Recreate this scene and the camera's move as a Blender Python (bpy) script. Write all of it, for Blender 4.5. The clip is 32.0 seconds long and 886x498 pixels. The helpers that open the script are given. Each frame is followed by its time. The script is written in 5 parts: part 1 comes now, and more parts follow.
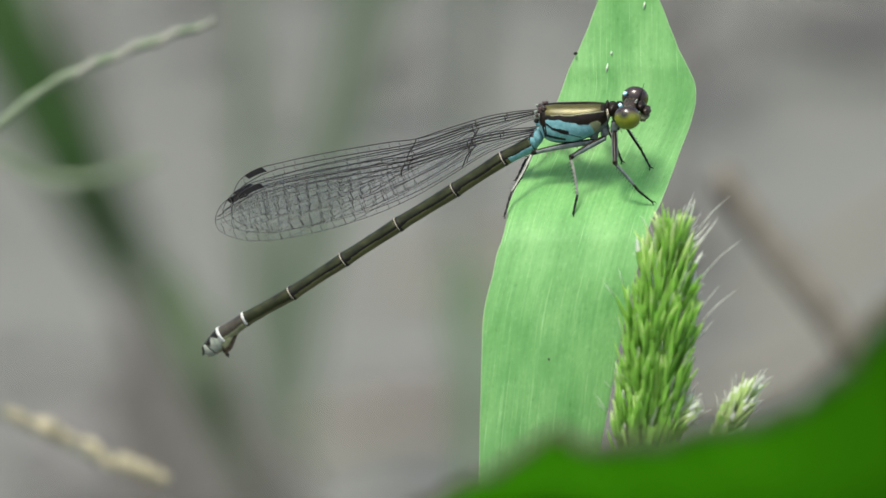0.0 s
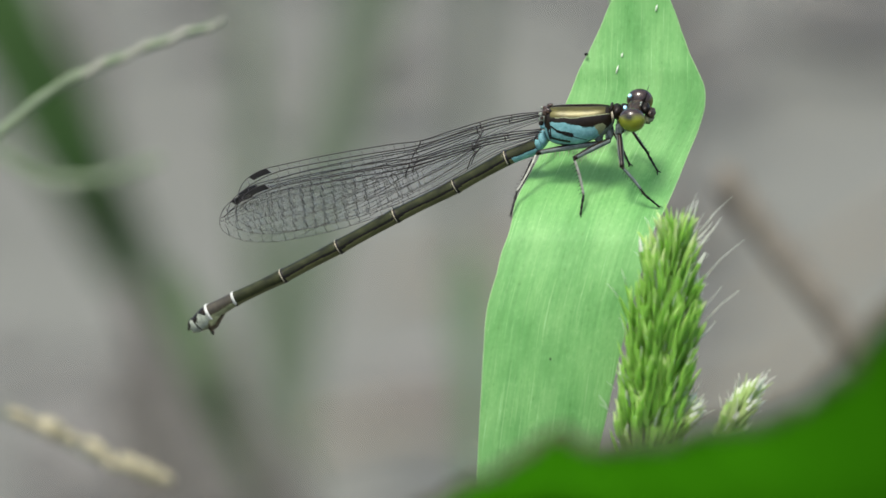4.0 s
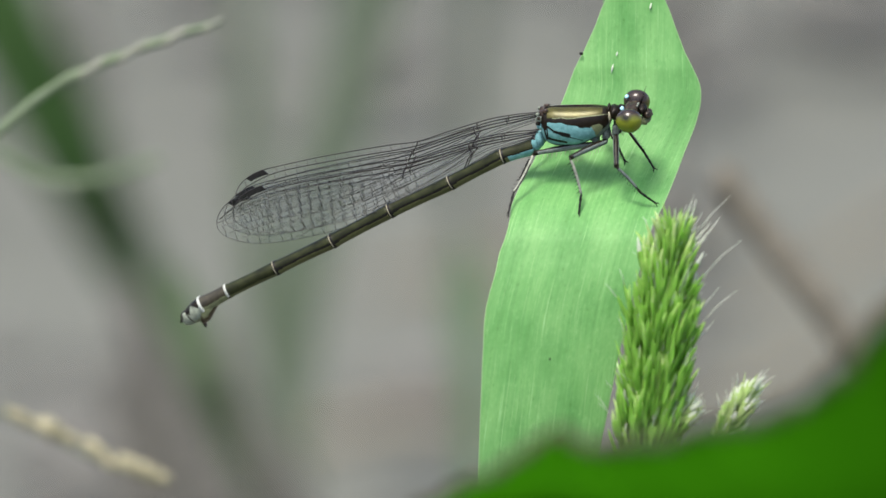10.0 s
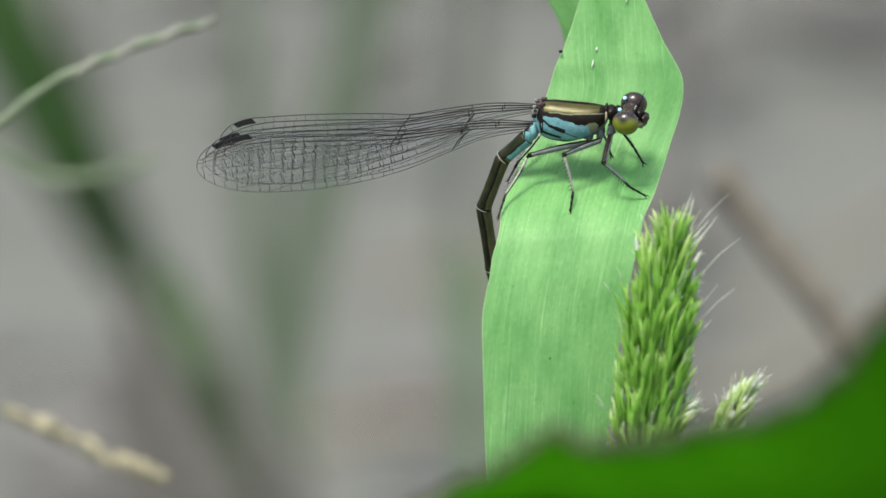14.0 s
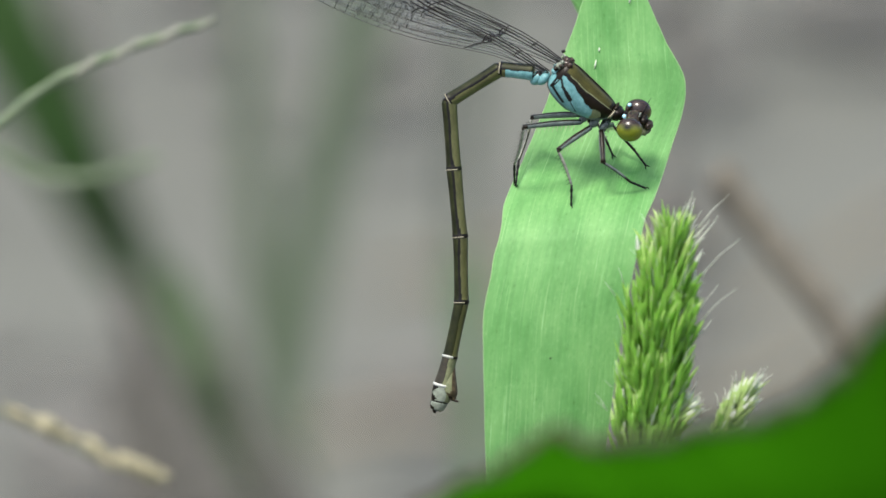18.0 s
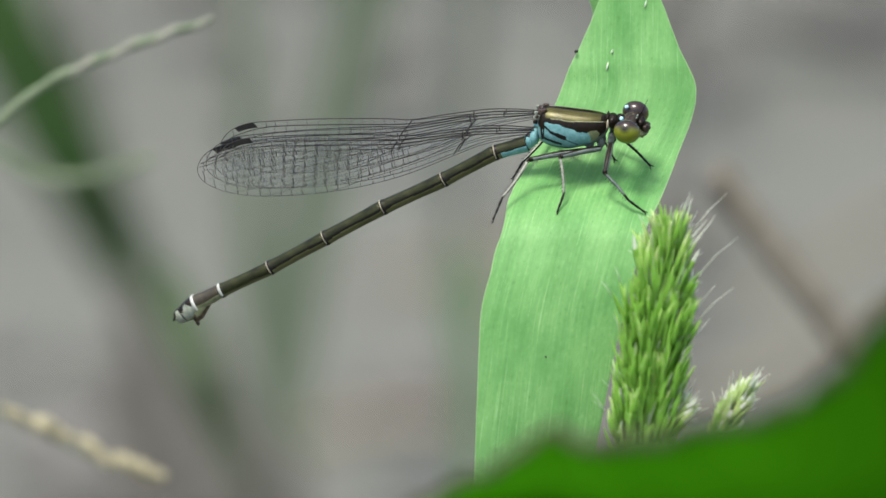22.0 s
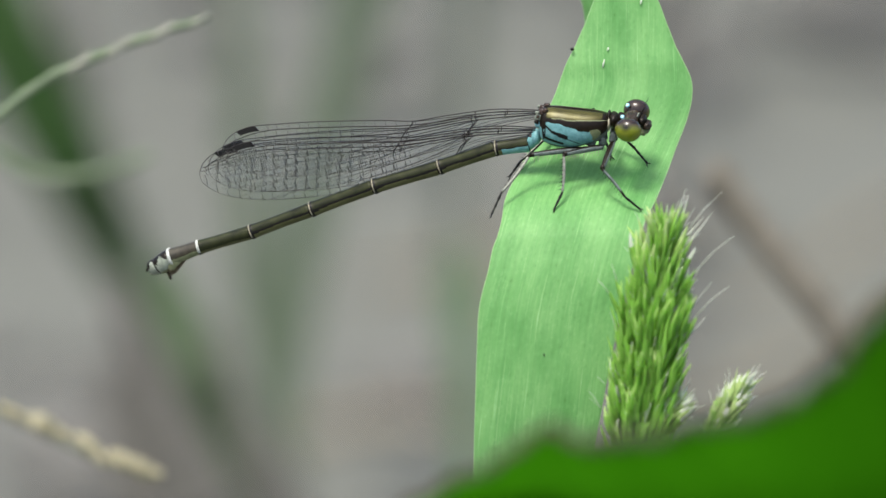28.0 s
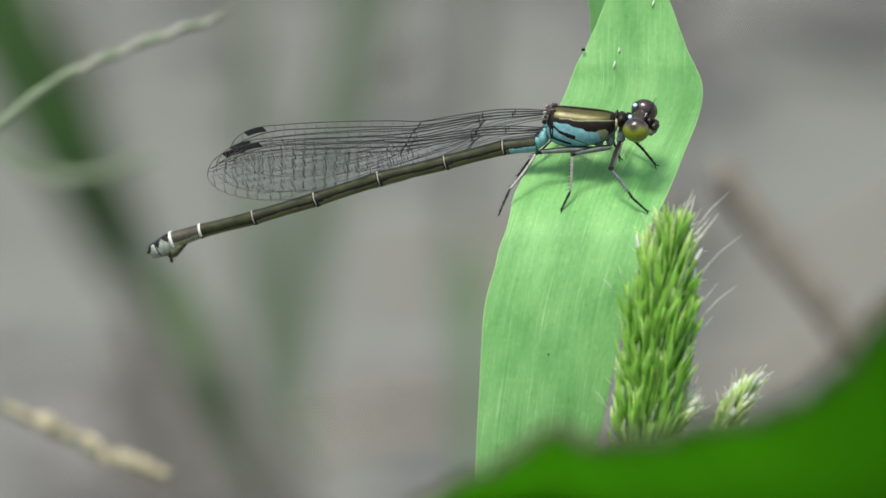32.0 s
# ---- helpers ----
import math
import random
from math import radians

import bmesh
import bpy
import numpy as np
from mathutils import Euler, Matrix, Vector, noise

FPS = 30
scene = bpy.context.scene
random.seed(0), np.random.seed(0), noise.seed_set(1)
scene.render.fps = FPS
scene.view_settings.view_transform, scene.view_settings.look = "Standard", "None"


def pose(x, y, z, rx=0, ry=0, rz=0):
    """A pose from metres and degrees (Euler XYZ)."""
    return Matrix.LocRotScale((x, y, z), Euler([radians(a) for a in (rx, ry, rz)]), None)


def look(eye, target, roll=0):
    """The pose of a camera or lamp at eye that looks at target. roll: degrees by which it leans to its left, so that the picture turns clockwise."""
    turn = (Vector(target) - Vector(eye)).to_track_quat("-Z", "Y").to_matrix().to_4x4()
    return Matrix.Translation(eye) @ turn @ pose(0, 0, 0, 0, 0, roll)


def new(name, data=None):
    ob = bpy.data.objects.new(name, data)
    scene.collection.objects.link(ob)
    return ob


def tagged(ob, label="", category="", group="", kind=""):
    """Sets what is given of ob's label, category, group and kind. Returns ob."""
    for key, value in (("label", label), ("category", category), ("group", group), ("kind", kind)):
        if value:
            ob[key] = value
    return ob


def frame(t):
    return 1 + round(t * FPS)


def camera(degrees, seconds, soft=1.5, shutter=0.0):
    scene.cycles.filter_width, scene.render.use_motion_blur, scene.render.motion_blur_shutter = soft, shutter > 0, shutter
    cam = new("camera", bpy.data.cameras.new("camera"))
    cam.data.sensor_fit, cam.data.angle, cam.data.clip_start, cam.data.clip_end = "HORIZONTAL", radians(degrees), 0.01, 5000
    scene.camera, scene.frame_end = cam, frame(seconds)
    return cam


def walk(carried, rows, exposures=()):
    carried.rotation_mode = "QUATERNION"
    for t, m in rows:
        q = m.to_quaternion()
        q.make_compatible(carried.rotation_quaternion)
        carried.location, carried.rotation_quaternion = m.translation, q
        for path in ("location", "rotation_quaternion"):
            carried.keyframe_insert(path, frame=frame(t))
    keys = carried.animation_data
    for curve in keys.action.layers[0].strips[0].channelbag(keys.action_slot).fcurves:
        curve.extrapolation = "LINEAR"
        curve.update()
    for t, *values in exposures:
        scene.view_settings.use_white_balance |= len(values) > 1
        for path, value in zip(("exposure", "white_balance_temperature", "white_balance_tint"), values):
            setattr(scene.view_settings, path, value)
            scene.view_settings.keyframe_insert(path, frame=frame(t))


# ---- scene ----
MM = 0.001
REACH = 0.500          # from the lens to the plane of the insect
TILT = 14.0            # the camera looks down by this much
EYE = Vector((0, 0, 0.33))
SWAY = 1 / 30 / 500 * 57.2958

# ---------------------------------------------------------------- camera
cam = camera(2 * math.degrees(math.atan(26.133 / 500.0)), 32.0, soft=1.5)
cam.data.dof.use_dof = True
cam.data.dof.focus_distance = REACH + 0.0015
cam.data.dof.aperture_fstop = cam.data.lens / 9.0


def stand(dx, dy):
    """The camera on its tripod, nudged by the wind."""
    return pose(EYE.x, EYE.y, EYE.z, 90 - TILT + dy * SWAY, 0, dx * SWAY)


walk(cam, [
    (0, stand(0.1, -1.4)), (1, stand(0.1, 0.2)), (2, stand(-0.6, -0.6)), (3, stand(1.6, 0.9)), (3.5, stand(6.2, 0.2)), (5.5, stand(3.1, -2.9)),
    (6, stand(5.4, -2.9)), (7, stand(2.4, -1.4)), (8, stand(3.1, -2.1)), (9, stand(6.2, -2.1)), (10, stand(2.4, -1.4)), (11, stand(1.6, -3.6)),
    (12, stand(2.4, -4.4)), (13, stand(0.9, -2.9)), (14, stand(-1.5, -4.4)), (14.5, stand(0.9, -5.1)), (16.5, stand(0.9, -5.1)), (17, stand(-0.6, -4.4)),
    (18, stand(0.1, -4.4)), (19, stand(0.9, -3.6)), (20, stand(-3.0, -4.4)), (20.5, stand(-8.4, -5.1)), (21, stand(-4.5, -4.4)), (22, stand(-5.2, -5.1)),
    (23, stand(-5.2, -5.1)), (24, stand(-4.5, -5.1)), (24.5, stand(-9.9, -5.9)), (25, stand(-11.4, -5.1)), (25.5, stand(-9.1, -5.9)), (27.5, stand(-12.2, -7.5)),
    (28, stand(-12.2, -9.0)), (29, stand(-6.0, -8.2)), (30, stand(-4.5, -7.5)), (31, stand(-5.2, -6.7)), (32, stand(0.1, -9.0)),
])

# ---------------------------------------------------------------- light
RIGHT = Vector((1, 0, 0))
UP = Vector((0, math.sin(radians(TILT)), math.cos(radians(TILT))))
AWAY = Vector((0, math.cos(radians(TILT)), -math.sin(radians(TILT))))
HERE = EYE + AWAY * REACH
STAGE = Matrix(((RIGHT.x, AWAY.x, UP.x, HERE.x), (RIGHT.y, AWAY.y, UP.y, HERE.y), (RIGHT.z, AWAY.z, UP.z, HERE.z), (0, 0, 0, 1)))

beam = Vector((0.70, 0.94, -3.0)).normalized()
sun_data = bpy.data.lights.new("sun", "SUN")
sun_data.energy, sun_data.angle, sun_data.color = 2.32, radians(17), (1.0, 0.96, 0.865)
sun = new("sun", sun_data)
sun.matrix_world = look(-beam * 5, (0, 0, 0))

world = bpy.data.worlds.new("sky")
scene.world = world
world.use_nodes = True
wn = world.node_tree.nodes
sky = wn.new("ShaderNodeTexSky")
sky.sky_type, sky.sun_disc = "NISHITA", False
sky.sun_elevation = math.asin(-beam.z)
sky.sun_rotation = math.atan2(-beam.x, -beam.y)
sky.air_density, sky.dust_density, sky.ozone_density = 1.0, 4.0, 1.0
wn["Background"].inputs["Strength"].default_value = 0.146
world.node_tree.links.new(sky.outputs[0], wn["Background"].inputs["Color"])
scene.view_settings.exposure = 1.0

# ---------------------------------------------------------------- materials


def nodes_of(name):
    m = bpy.data.materials.new(name)
    m.use_nodes = True
    t = m.node_tree
    return m, t.nodes, t.links, t.nodes["Principled BSDF"]


def mm_coords(nd, lk, stretch=(1, 1, 1), source="Object"):
    """Texture coordinates in millimetres."""
    tc = nd.new("ShaderNodeTexCoord")
    mp = nd.new("ShaderNodeMapping")
    k = 1000.0 if source == "Object" else 1.0
    mp.inputs["Scale"].default_value = [k * a for a in stretch]
    lk.new(tc.outputs[source], mp.inputs["Vector"])
    return mp.outputs[0]


def noise_of(nd, lk, co, scale, detail=3.0, rough=0.55):
    n = nd.new("ShaderNodeTexNoise")
    n.inputs["Scale"].default_value, n.inputs["Detail"].default_value, n.inputs["Roughness"].default_value = scale, detail, rough
    lk.new(co, n.inputs["Vector"])
    return n.outputs["Fac"]


def ramp_of(nd, lk, fac, stops):
    r = nd.new("ShaderNodeValToRGB")
    e = r.color_ramp.elements
    while len(e) < len(stops):
        e.new(0.5)
    for el, (p, col) in zip(e, stops):
        el.position, el.color = p, (*col, 1)
    lk.new(fac, r.inputs[0])
    return r.outputs[0]


def mixed(nd, lk, fac, a, b, mode="MIX"):
    m = nd.new("ShaderNodeMix")
    m.data_type, m.blend_type = "RGBA", mode
    for key, v in ((0, fac), (6, a), (7, b)):
        if isinstance(v, (int, float)):
            m.inputs[key].default_value = v
        elif isinstance(v, tuple):
            m.inputs[key].default_value = (*v, 1)
        else:
            lk.new(v, m.inputs[key])
    return m.outputs[2]


def bumped(nd, lk, height, depth, bsdf, distance=0.00005):
    b = nd.new("ShaderNodeBump")
    b.inputs["Strength"].default_value, b.inputs["Distance"].default_value = depth, distance
    lk.new(height, b.inputs["Height"])
    lk.new(b.outputs[0], bsdf.inputs["Normal"])


def shell(name, dark, light, rough=0.35, metal=0.0, scale=6.0, fine=30.0, stretch=(1, 1, 1), coat=0.0, depth=0.35, spec=0.28):
    """Insect cuticle, husk, stem: two tones of one colour, blotched and grained, with fine relief."""
    m, nd, lk, b = nodes_of(name)
    co = mm_coords(nd, lk, stretch)
    big, small = noise_of(nd, lk, co, scale), noise_of(nd, lk, co, fine, 4)
    base = ramp_of(nd, lk, big, ((0.3, dark), (0.7, light)))
    grain = ramp_of(nd, lk, small, ((0.25, (0.72, 0.72, 0.72)), (0.75, (1.15, 1.15, 1.15))))
    lk.new(mixed(nd, lk, 1.0, base, grain, "MULTIPLY"), b.inputs["Base Color"])
    b.inputs["Roughness"].default_value, b.inputs["Metallic"].default_value = rough, metal
    b.inputs["Coat Weight"].default_value = coat
    b.inputs["Specular IOR Level"].default_value = spec
    b.inputs["Coat Roughness"].default_value = 0.12
    bumped(nd, lk, small, depth, b, 0.00002)
    return m


def leaf_stuff(name, dark, light, glow, share=0.35, rough=0.45, vein=9.0, scale=0.25, lines=0.5, gloss=0.4, across=1.0):
    """Leaf tissue that lets light through; the UV map runs across (x) and along (y) the leaf in millimetres."""
    m, nd, lk, b = nodes_of(name)
    co = mm_coords(nd, lk, (vein * across, 0.04, 1), "UV")
    streak = noise_of(nd, lk, co, 1.0, 4, 0.6)
    co2 = mm_coords(nd, lk, (1, 0.35, 1), "UV")
    blot = noise_of(nd, lk, co2, scale, 4)
    co3 = mm_coords(nd, lk, (1, 0.5, 1), "UV")
    speck = noise_of(nd, lk, co3, 5.0, 5, 0.65)
    base = ramp_of(nd, lk, blot, ((0.3, dark), (0.7, light)))
    stripe = ramp_of(nd, lk, streak, ((0.3, (1 - 0.22 * lines,) * 3), (0.55, (1.0, 1.0, 1.0)), (0.8, (1 + 0.3 * lines, 1 + 0.18 * lines, 1 + 0.35 * lines))))
    base = mixed(nd, lk, 1.0, base, stripe, "MULTIPLY")
    spots = ramp_of(nd, lk, speck, ((0.24, (0.62, 0.68, 0.55)), (0.4, (0.96, 0.97, 0.96)), (0.55, (1.0, 1.0, 1.0)), (0.72, (1.28, 1.14, 1.3))))
    base = mixed(nd, lk, 1.0, base, spots, "MULTIPLY")
    co4 = mm_coords(nd, lk, (vein * 2.6 * across, 0.16, 1), "UV")
    thread = noise_of(nd, lk, co4, 1.0, 2, 0.5)
    base = mixed(nd, lk, 1.0, base, ramp_of(nd, lk, thread, ((0.35, (1 - 0.16 * lines,) * 3), (0.64, (1.0, 1.0, 1.0)), (0.72, (1 + 1.5 * lines, 1 + 0.7 * lines, 1 + 1.6 * lines)))), "MULTIPLY")
    lk.new(base, b.inputs["Base Color"])
    b.inputs["Roughness"].default_value = rough
    b.inputs["Specular IOR Level"].default_value = gloss
    bumped(nd, lk, streak, 0.5, b, 0.00006)
    tr = nd.new("ShaderNodeBsdfTranslucent")
    lk.new(mixed(nd, lk, 1.0, base, glow, "MULTIPLY"), tr.inputs["Color"])
    mx = nd.new("ShaderNodeMixShader")
    mx.inputs[0].default_value = share
    lk.new(b.outputs[0], mx.inputs[1])
    lk.new(tr.outputs[0], mx.inputs[2])
    lk.new(mx.outputs[0], nd["Material Output"].inputs["Surface"])
    return m


def eye_stuff(name, side):
    """Compound eye: brown cap that fades through grey olive into lime, with a dark false pupil."""
    m, nd, lk, b = nodes_of(name)
    co = mm_coords(nd, lk)
    mottle = noise_of(nd, lk, co, 2.5, 4)
    off = nd.new("ShaderNodeVectorMath")
    off.operation = "SUBTRACT"
    lk.new(co, off.inputs[0])
    off.inputs[1].default_value = (0.55, 1.31 * side, -0.03)
    dot = nd.new("ShaderNodeVectorMath")
    dot.operation = "DOT_PRODUCT"
    lk.new(off.outputs[0], dot.inputs[0])
    dot.inputs[1].default_value = (-0.12, -0.55 * side, 0.8)
    cap = nd.new("ShaderNodeMath")
    cap.operation = "MULTIPLY_ADD"
    lk.new(mottle, cap.inputs[0])
    cap.inputs[1].default_value = 0.22
    lk.new(dot.outputs["Value"], cap.inputs[2])
    base = ramp_of(nd, lk, cap.outputs[0], ((0.02, (0.125, 0.150, 0.010)), (0.20, (0.090, 0.098, 0.016)), (0.33, (0.050, 0.044, 0.022)), (0.45, (0.022, 0.014, 0.011))))
    # false pupil, an effect of viewing angle, painted as a fixed dark spot
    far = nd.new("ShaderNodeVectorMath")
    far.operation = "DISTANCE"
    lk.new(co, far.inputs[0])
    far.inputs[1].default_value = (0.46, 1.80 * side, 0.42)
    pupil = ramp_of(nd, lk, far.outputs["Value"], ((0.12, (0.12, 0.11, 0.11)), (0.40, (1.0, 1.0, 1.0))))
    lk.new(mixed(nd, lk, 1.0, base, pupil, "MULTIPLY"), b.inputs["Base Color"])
    b.inputs["Roughness"].default_value, b.inputs["Specular IOR Level"].default_value = 0.26, 0.18
    b.inputs["Coat Weight"].default_value, b.inputs["Coat Roughness"].default_value = 0.45, 0.12
    bumped(nd, lk, noise_of(nd, lk, co, 55.0, 2), 0.12, b, 0.00002)
    return m


def film_stuff(name):
    """Clear wing skin with a faint sheen."""
    m, nd, lk, b = nodes_of(name)
    clear = nd.new("ShaderNodeBsdfTransparent")
    clear.inputs["Color"].default_value = (0.985, 0.983, 0.98, 1)
    gl = nd.new("ShaderNodeBsdfGlossy")
    gl.inputs["Roughness"].default_value = 0.28
    co = mm_coords(nd, lk)
    wave = noise_of(nd, lk, co, 2.2, 3)
    bp = nd.new("ShaderNodeBump")
    bp.inputs["Strength"].default_value, bp.inputs["Distance"].default_value = 0.5, 0.00008
    lk.new(wave, bp.inputs["Height"])
    lk.new(bp.outputs[0], gl.inputs["Normal"])
    gl.inputs["Color"].default_value = (0.84, 0.84, 0.83, 1)
    fr = nd.new("ShaderNodeFresnel")
    fr.inputs["IOR"].default_value = 1.25
    mx = nd.new("ShaderNodeMixShader")
    lk.new(fr.outputs[0], mx.inputs[0])
    lk.new(clear.outputs[0], mx.inputs[1])
    lk.new(gl.outputs[0], mx.inputs[2])
    haze = nd.new("ShaderNodeBsdfTranslucent")
    haze.inputs["Color"].default_value = (0.86, 0.80, 0.70, 1)
    smear = nd.new("ShaderNodeMapRange")
    smear.inputs["From Min"].default_value, smear.inputs["From Max"].default_value = 0.35, 0.75
    smear.inputs["To Min"].default_value, smear.inputs["To Max"].default_value = 0.04, 0.17
    lk.new(noise_of(nd, lk, co, 1.3, 5, 0.65), smear.inputs["Value"])
    my = nd.new("ShaderNodeMixShader")
    lk.new(smear.outputs[0], my.inputs[0])
    lk.new(mx.outputs[0], my.inputs[1])
    lk.new(haze.outputs[0], my.inputs[2])
    lk.new(my.outputs[0], nd["Material Output"].inputs["Surface"])
    nd.remove(b)
    return m


def ground_stuff():
    m, nd, lk, b = nodes_of("pale_dry_mud")
    co = mm_coords(nd, lk, (0.001, 0.001, 0.001))
    big, mid, fine = noise_of(nd, lk, co, 6.0, 4), noise_of(nd, lk, co, 40.0, 5), noise_of(nd, lk, co, 300.0, 4)
    base = ramp_of(nd, lk, big, ((0.3, (0.094, 0.099, 0.083)), (0.55, (0.100, 0.105, 0.088)), (0.75, (0.106, 0.111, 0.093))))
    base = mixed(nd, lk, 1.0, base, ramp_of(nd, lk, mid, ((0.3, (0.93, 0.93, 0.93)), (0.7, (1.06, 1.05, 1.05)))), "MULTIPLY")
    base = mixed(nd, lk, 1.0, base, ramp_of(nd, lk, fine, ((0.3, (0.85, 0.85, 0.85)), (0.7, (1.1, 1.1, 1.1)))), "MULTIPLY")
    # ground colour darkens towards a spot on the right, edge broken by noise
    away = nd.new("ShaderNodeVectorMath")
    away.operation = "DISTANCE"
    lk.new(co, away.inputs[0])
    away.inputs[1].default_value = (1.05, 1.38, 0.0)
    patch_dist = nd.new("ShaderNodeMath")
    patch_dist.operation = "MULTIPLY_ADD"
    lk.new(noise_of(nd, lk, co, 1.6, 4, 0.6), patch_dist.inputs[0])
    patch_dist.inputs[1].default_value = 1.0
    lk.new(away.outputs["Value"], patch_dist.inputs[2])
    base = mixed(nd, lk, 1.0, base, ramp_of(nd, lk, patch_dist.outputs[0], ((0.65, (0.80, 0.80, 0.80)), (1.0, (0.90, 0.90, 0.90)), (1.5, (0.99, 0.99, 0.99)))), "MULTIPLY")
    lk.new(base, b.inputs["Base Color"])
    b.inputs["Roughness"].default_value = 0.9
    bumped(nd, lk, mid, 0.3, b, 0.004)
    return m


BRONZE = shell("bronze_cuticle", (0.009, 0.011, 0.004), (0.027, 0.032, 0.011), 0.5, 0.1, 2.5, 26, (0.6, 1, 1), 0.0, spec=0.16)
OLIVE = shell("gold_olive_cuticle", (0.035, 0.033, 0.006), (0.072, 0.067, 0.013), 0.30, 0.25, 3.0, 30, (0.35, 1, 1), spec=0.3)
UMBER = shell("dark_bronze_cuticle", (0.004, 0.003, 0.0015), (0.012, 0.008, 0.004), 0.34, 0.0, 4.0, 30, spec=0.16)
BLUE = shell("turquoise_cuticle", (0.08, 0.22, 0.23), (0.175, 0.37, 0.385), 0.42, 0.0, 2.6, 24, coat=0.1)
CREAM = shell("cream_green_cuticle", (0.11, 0.13, 0.065), (0.21, 0.225, 0.125), 0.5, 0.0, 2.5, 24)
BLACK = shell("black_cuticle", (0.004, 0.004, 0.004), (0.012, 0.011, 0.010), 0.36, 0.0, 5.0, 30, spec=0.16)
KHAKI = shell("olive_underside", (0.048, 0.052, 0.017), (0.10, 0.105, 0.04), 0.5, 0.0, 2.0, 26, (0.5, 1, 1), 0.0)
PALE = shell("pale_ring_cuticle", (0.20, 0.185, 0.125), (0.34, 0.32, 0.235), 0.5, 0.0, 6.0, 30)
WHITE = shell("blue_white_cuticle", (0.13, 0.152, 0.118), (0.255, 0.29, 0.235), 0.45, 0.0, 4.0, 44)
TAN = shell("tan_sheath_cuticle", (0.035, 0.026, 0.014), (0.105, 0.08, 0.045), 0.45, 0.0, 4.0, 40)
SNOW = shell("snowy_ring_cuticle", (0.36, 0.38, 0.34), (0.52, 0.54, 0.50), 0.45, 0.0, 6.0, 30)
BROWN = shell("brown_cuticle", (0.020, 0.018, 0.011), (0.043, 0.038, 0.024), 0.5, 0.0, 3.0, 30)
GREY = shell("grey_leg_cuticle", (0.06, 0.078, 0.075), (0.155, 0.185, 0.172), 0.55, 0.0, 5.0, 30, (0.5, 1, 1), 0.0)
BUFF = shell("pale_shin_cuticle", (0.15, 0.16, 0.13), (0.29, 0.30, 0.25), 0.45, 0.0, 5.0, 30)
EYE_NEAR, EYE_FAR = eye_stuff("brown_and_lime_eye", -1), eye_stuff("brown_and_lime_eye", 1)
RUST = shell("rusty_cuticle", (0.020, 0.012, 0.008), (0.055, 0.034, 0.022), 0.4, 0.0, 6.0, 40, coat=0.2)
SPOT_BLUE = shell("sky_blue_spot", (0.30, 0.62, 0.72), (0.48, 0.80, 0.86), 0.3, 0.0, 5.0, 30, coat=0.4)
FACE = shell("umber_face", (0.009, 0.006, 0.004), (0.050, 0.036, 0.022), 0.28, 0.0, 5.0, 40, coat=0.15, spec=0.2)
VEIN = shell("smoky_vein", (0.034, 0.031, 0.029), (0.068, 0.062, 0.058), 0.5, 0.0, 3.0, 30)
DARK_VEIN = shell("umber_vein", (0.010, 0.009, 0.008), (0.026, 0.022, 0.020), 0.5, 0.0, 3.0, 30)
STIGMA = shell("slate_stigma", (0.008, 0.008, 0.008), (0.018, 0.017, 0.016), 0.8, 0.0, 6.0, 30)
FILM = film_stuff("clear_wing_film")
BLADE = leaf_stuff("fresh_grass_blade", (0.105, 0.306, 0.083), (0.209, 0.452, 0.156), (1.15, 1.2, 0.78), 0.30, 0.55, 5.0, 0.5, 0.43, 0.28)
RIM = leaf_stuff("pale_leaf_margin", (0.22, 0.42, 0.16), (0.30, 0.50, 0.22), (1.1, 1.1, 0.8), 0.3, 0.5, 4.0, 0.3, 0.3)
SPIKE = leaf_stuff("green_husk", (0.255, 0.51, 0.085), (0.40, 0.68, 0.165), (1.3, 1.25, 0.7), 0.64, 0.5, 9.0, 1.5, 0.9)
FRESH = leaf_stuff("fresh_green_husk", (0.36, 0.59, 0.14), (0.52, 0.75, 0.27), (1.3, 1.25, 0.7), 0.55, 0.5, 9.0, 1.5, 0.9)
LIME = leaf_stuff("young_lime_husk", (0.36, 0.54, 0.15), (0.58, 0.72, 0.34), (1.2, 1.2, 0.7), 0.35, 0.5, 9.0, 1.5, 0.7)
BROAD = leaf_stuff("deep_green_leaf", (0.013, 0.080, 0.0012), (0.021, 0.108, 0.0017), (1.6, 1.5, 0.5), 0.30, 0.9, 0.8, 0.12, 0.3, 0.0)
RIB = leaf_stuff("leaf_rib", (0.02, 0.10, 0.006), (0.035, 0.13, 0.01), (1.2, 1.2, 0.6), 0.2, 0.5, 3.0, 0.3, 0.3)
MARGIN = shell("brown_leaf_margin", (0.02, 0.022, 0.008), (0.05, 0.045, 0.018), 0.7, 0.0, 0.5, 6.0)
AWN = leaf_stuff("glassy_awn", (0.72, 0.76, 0.66), (0.82, 0.85, 0.78), (1.1, 1.1, 1.05), 0.5, 0.3, 1.0, 0.3, 0.1)
HUSK = shell("cream_husk", (0.20, 0.185, 0.11), (0.40, 0.37, 0.24), 0.6, 0.0, 0.8, 8.0)
STRAW = shell("bleached_straw", (0.09, 0.118, 0.076), (0.17, 0.195, 0.145), 0.6, 0.0, 0.7, 8.0, (0.3, 1, 1))
SAGE = shell("sage_green_straw", (0.085, 0.125, 0.066), (0.15, 0.19, 0.118), 0.6, 0.0, 0.7, 8.0, (0.3, 1, 1))
CHAFF = shell("cream_chaff", (0.15, 0.163, 0.122), (0.26, 0.268, 0.215), 0.6, 0.0, 0.8, 8.0)
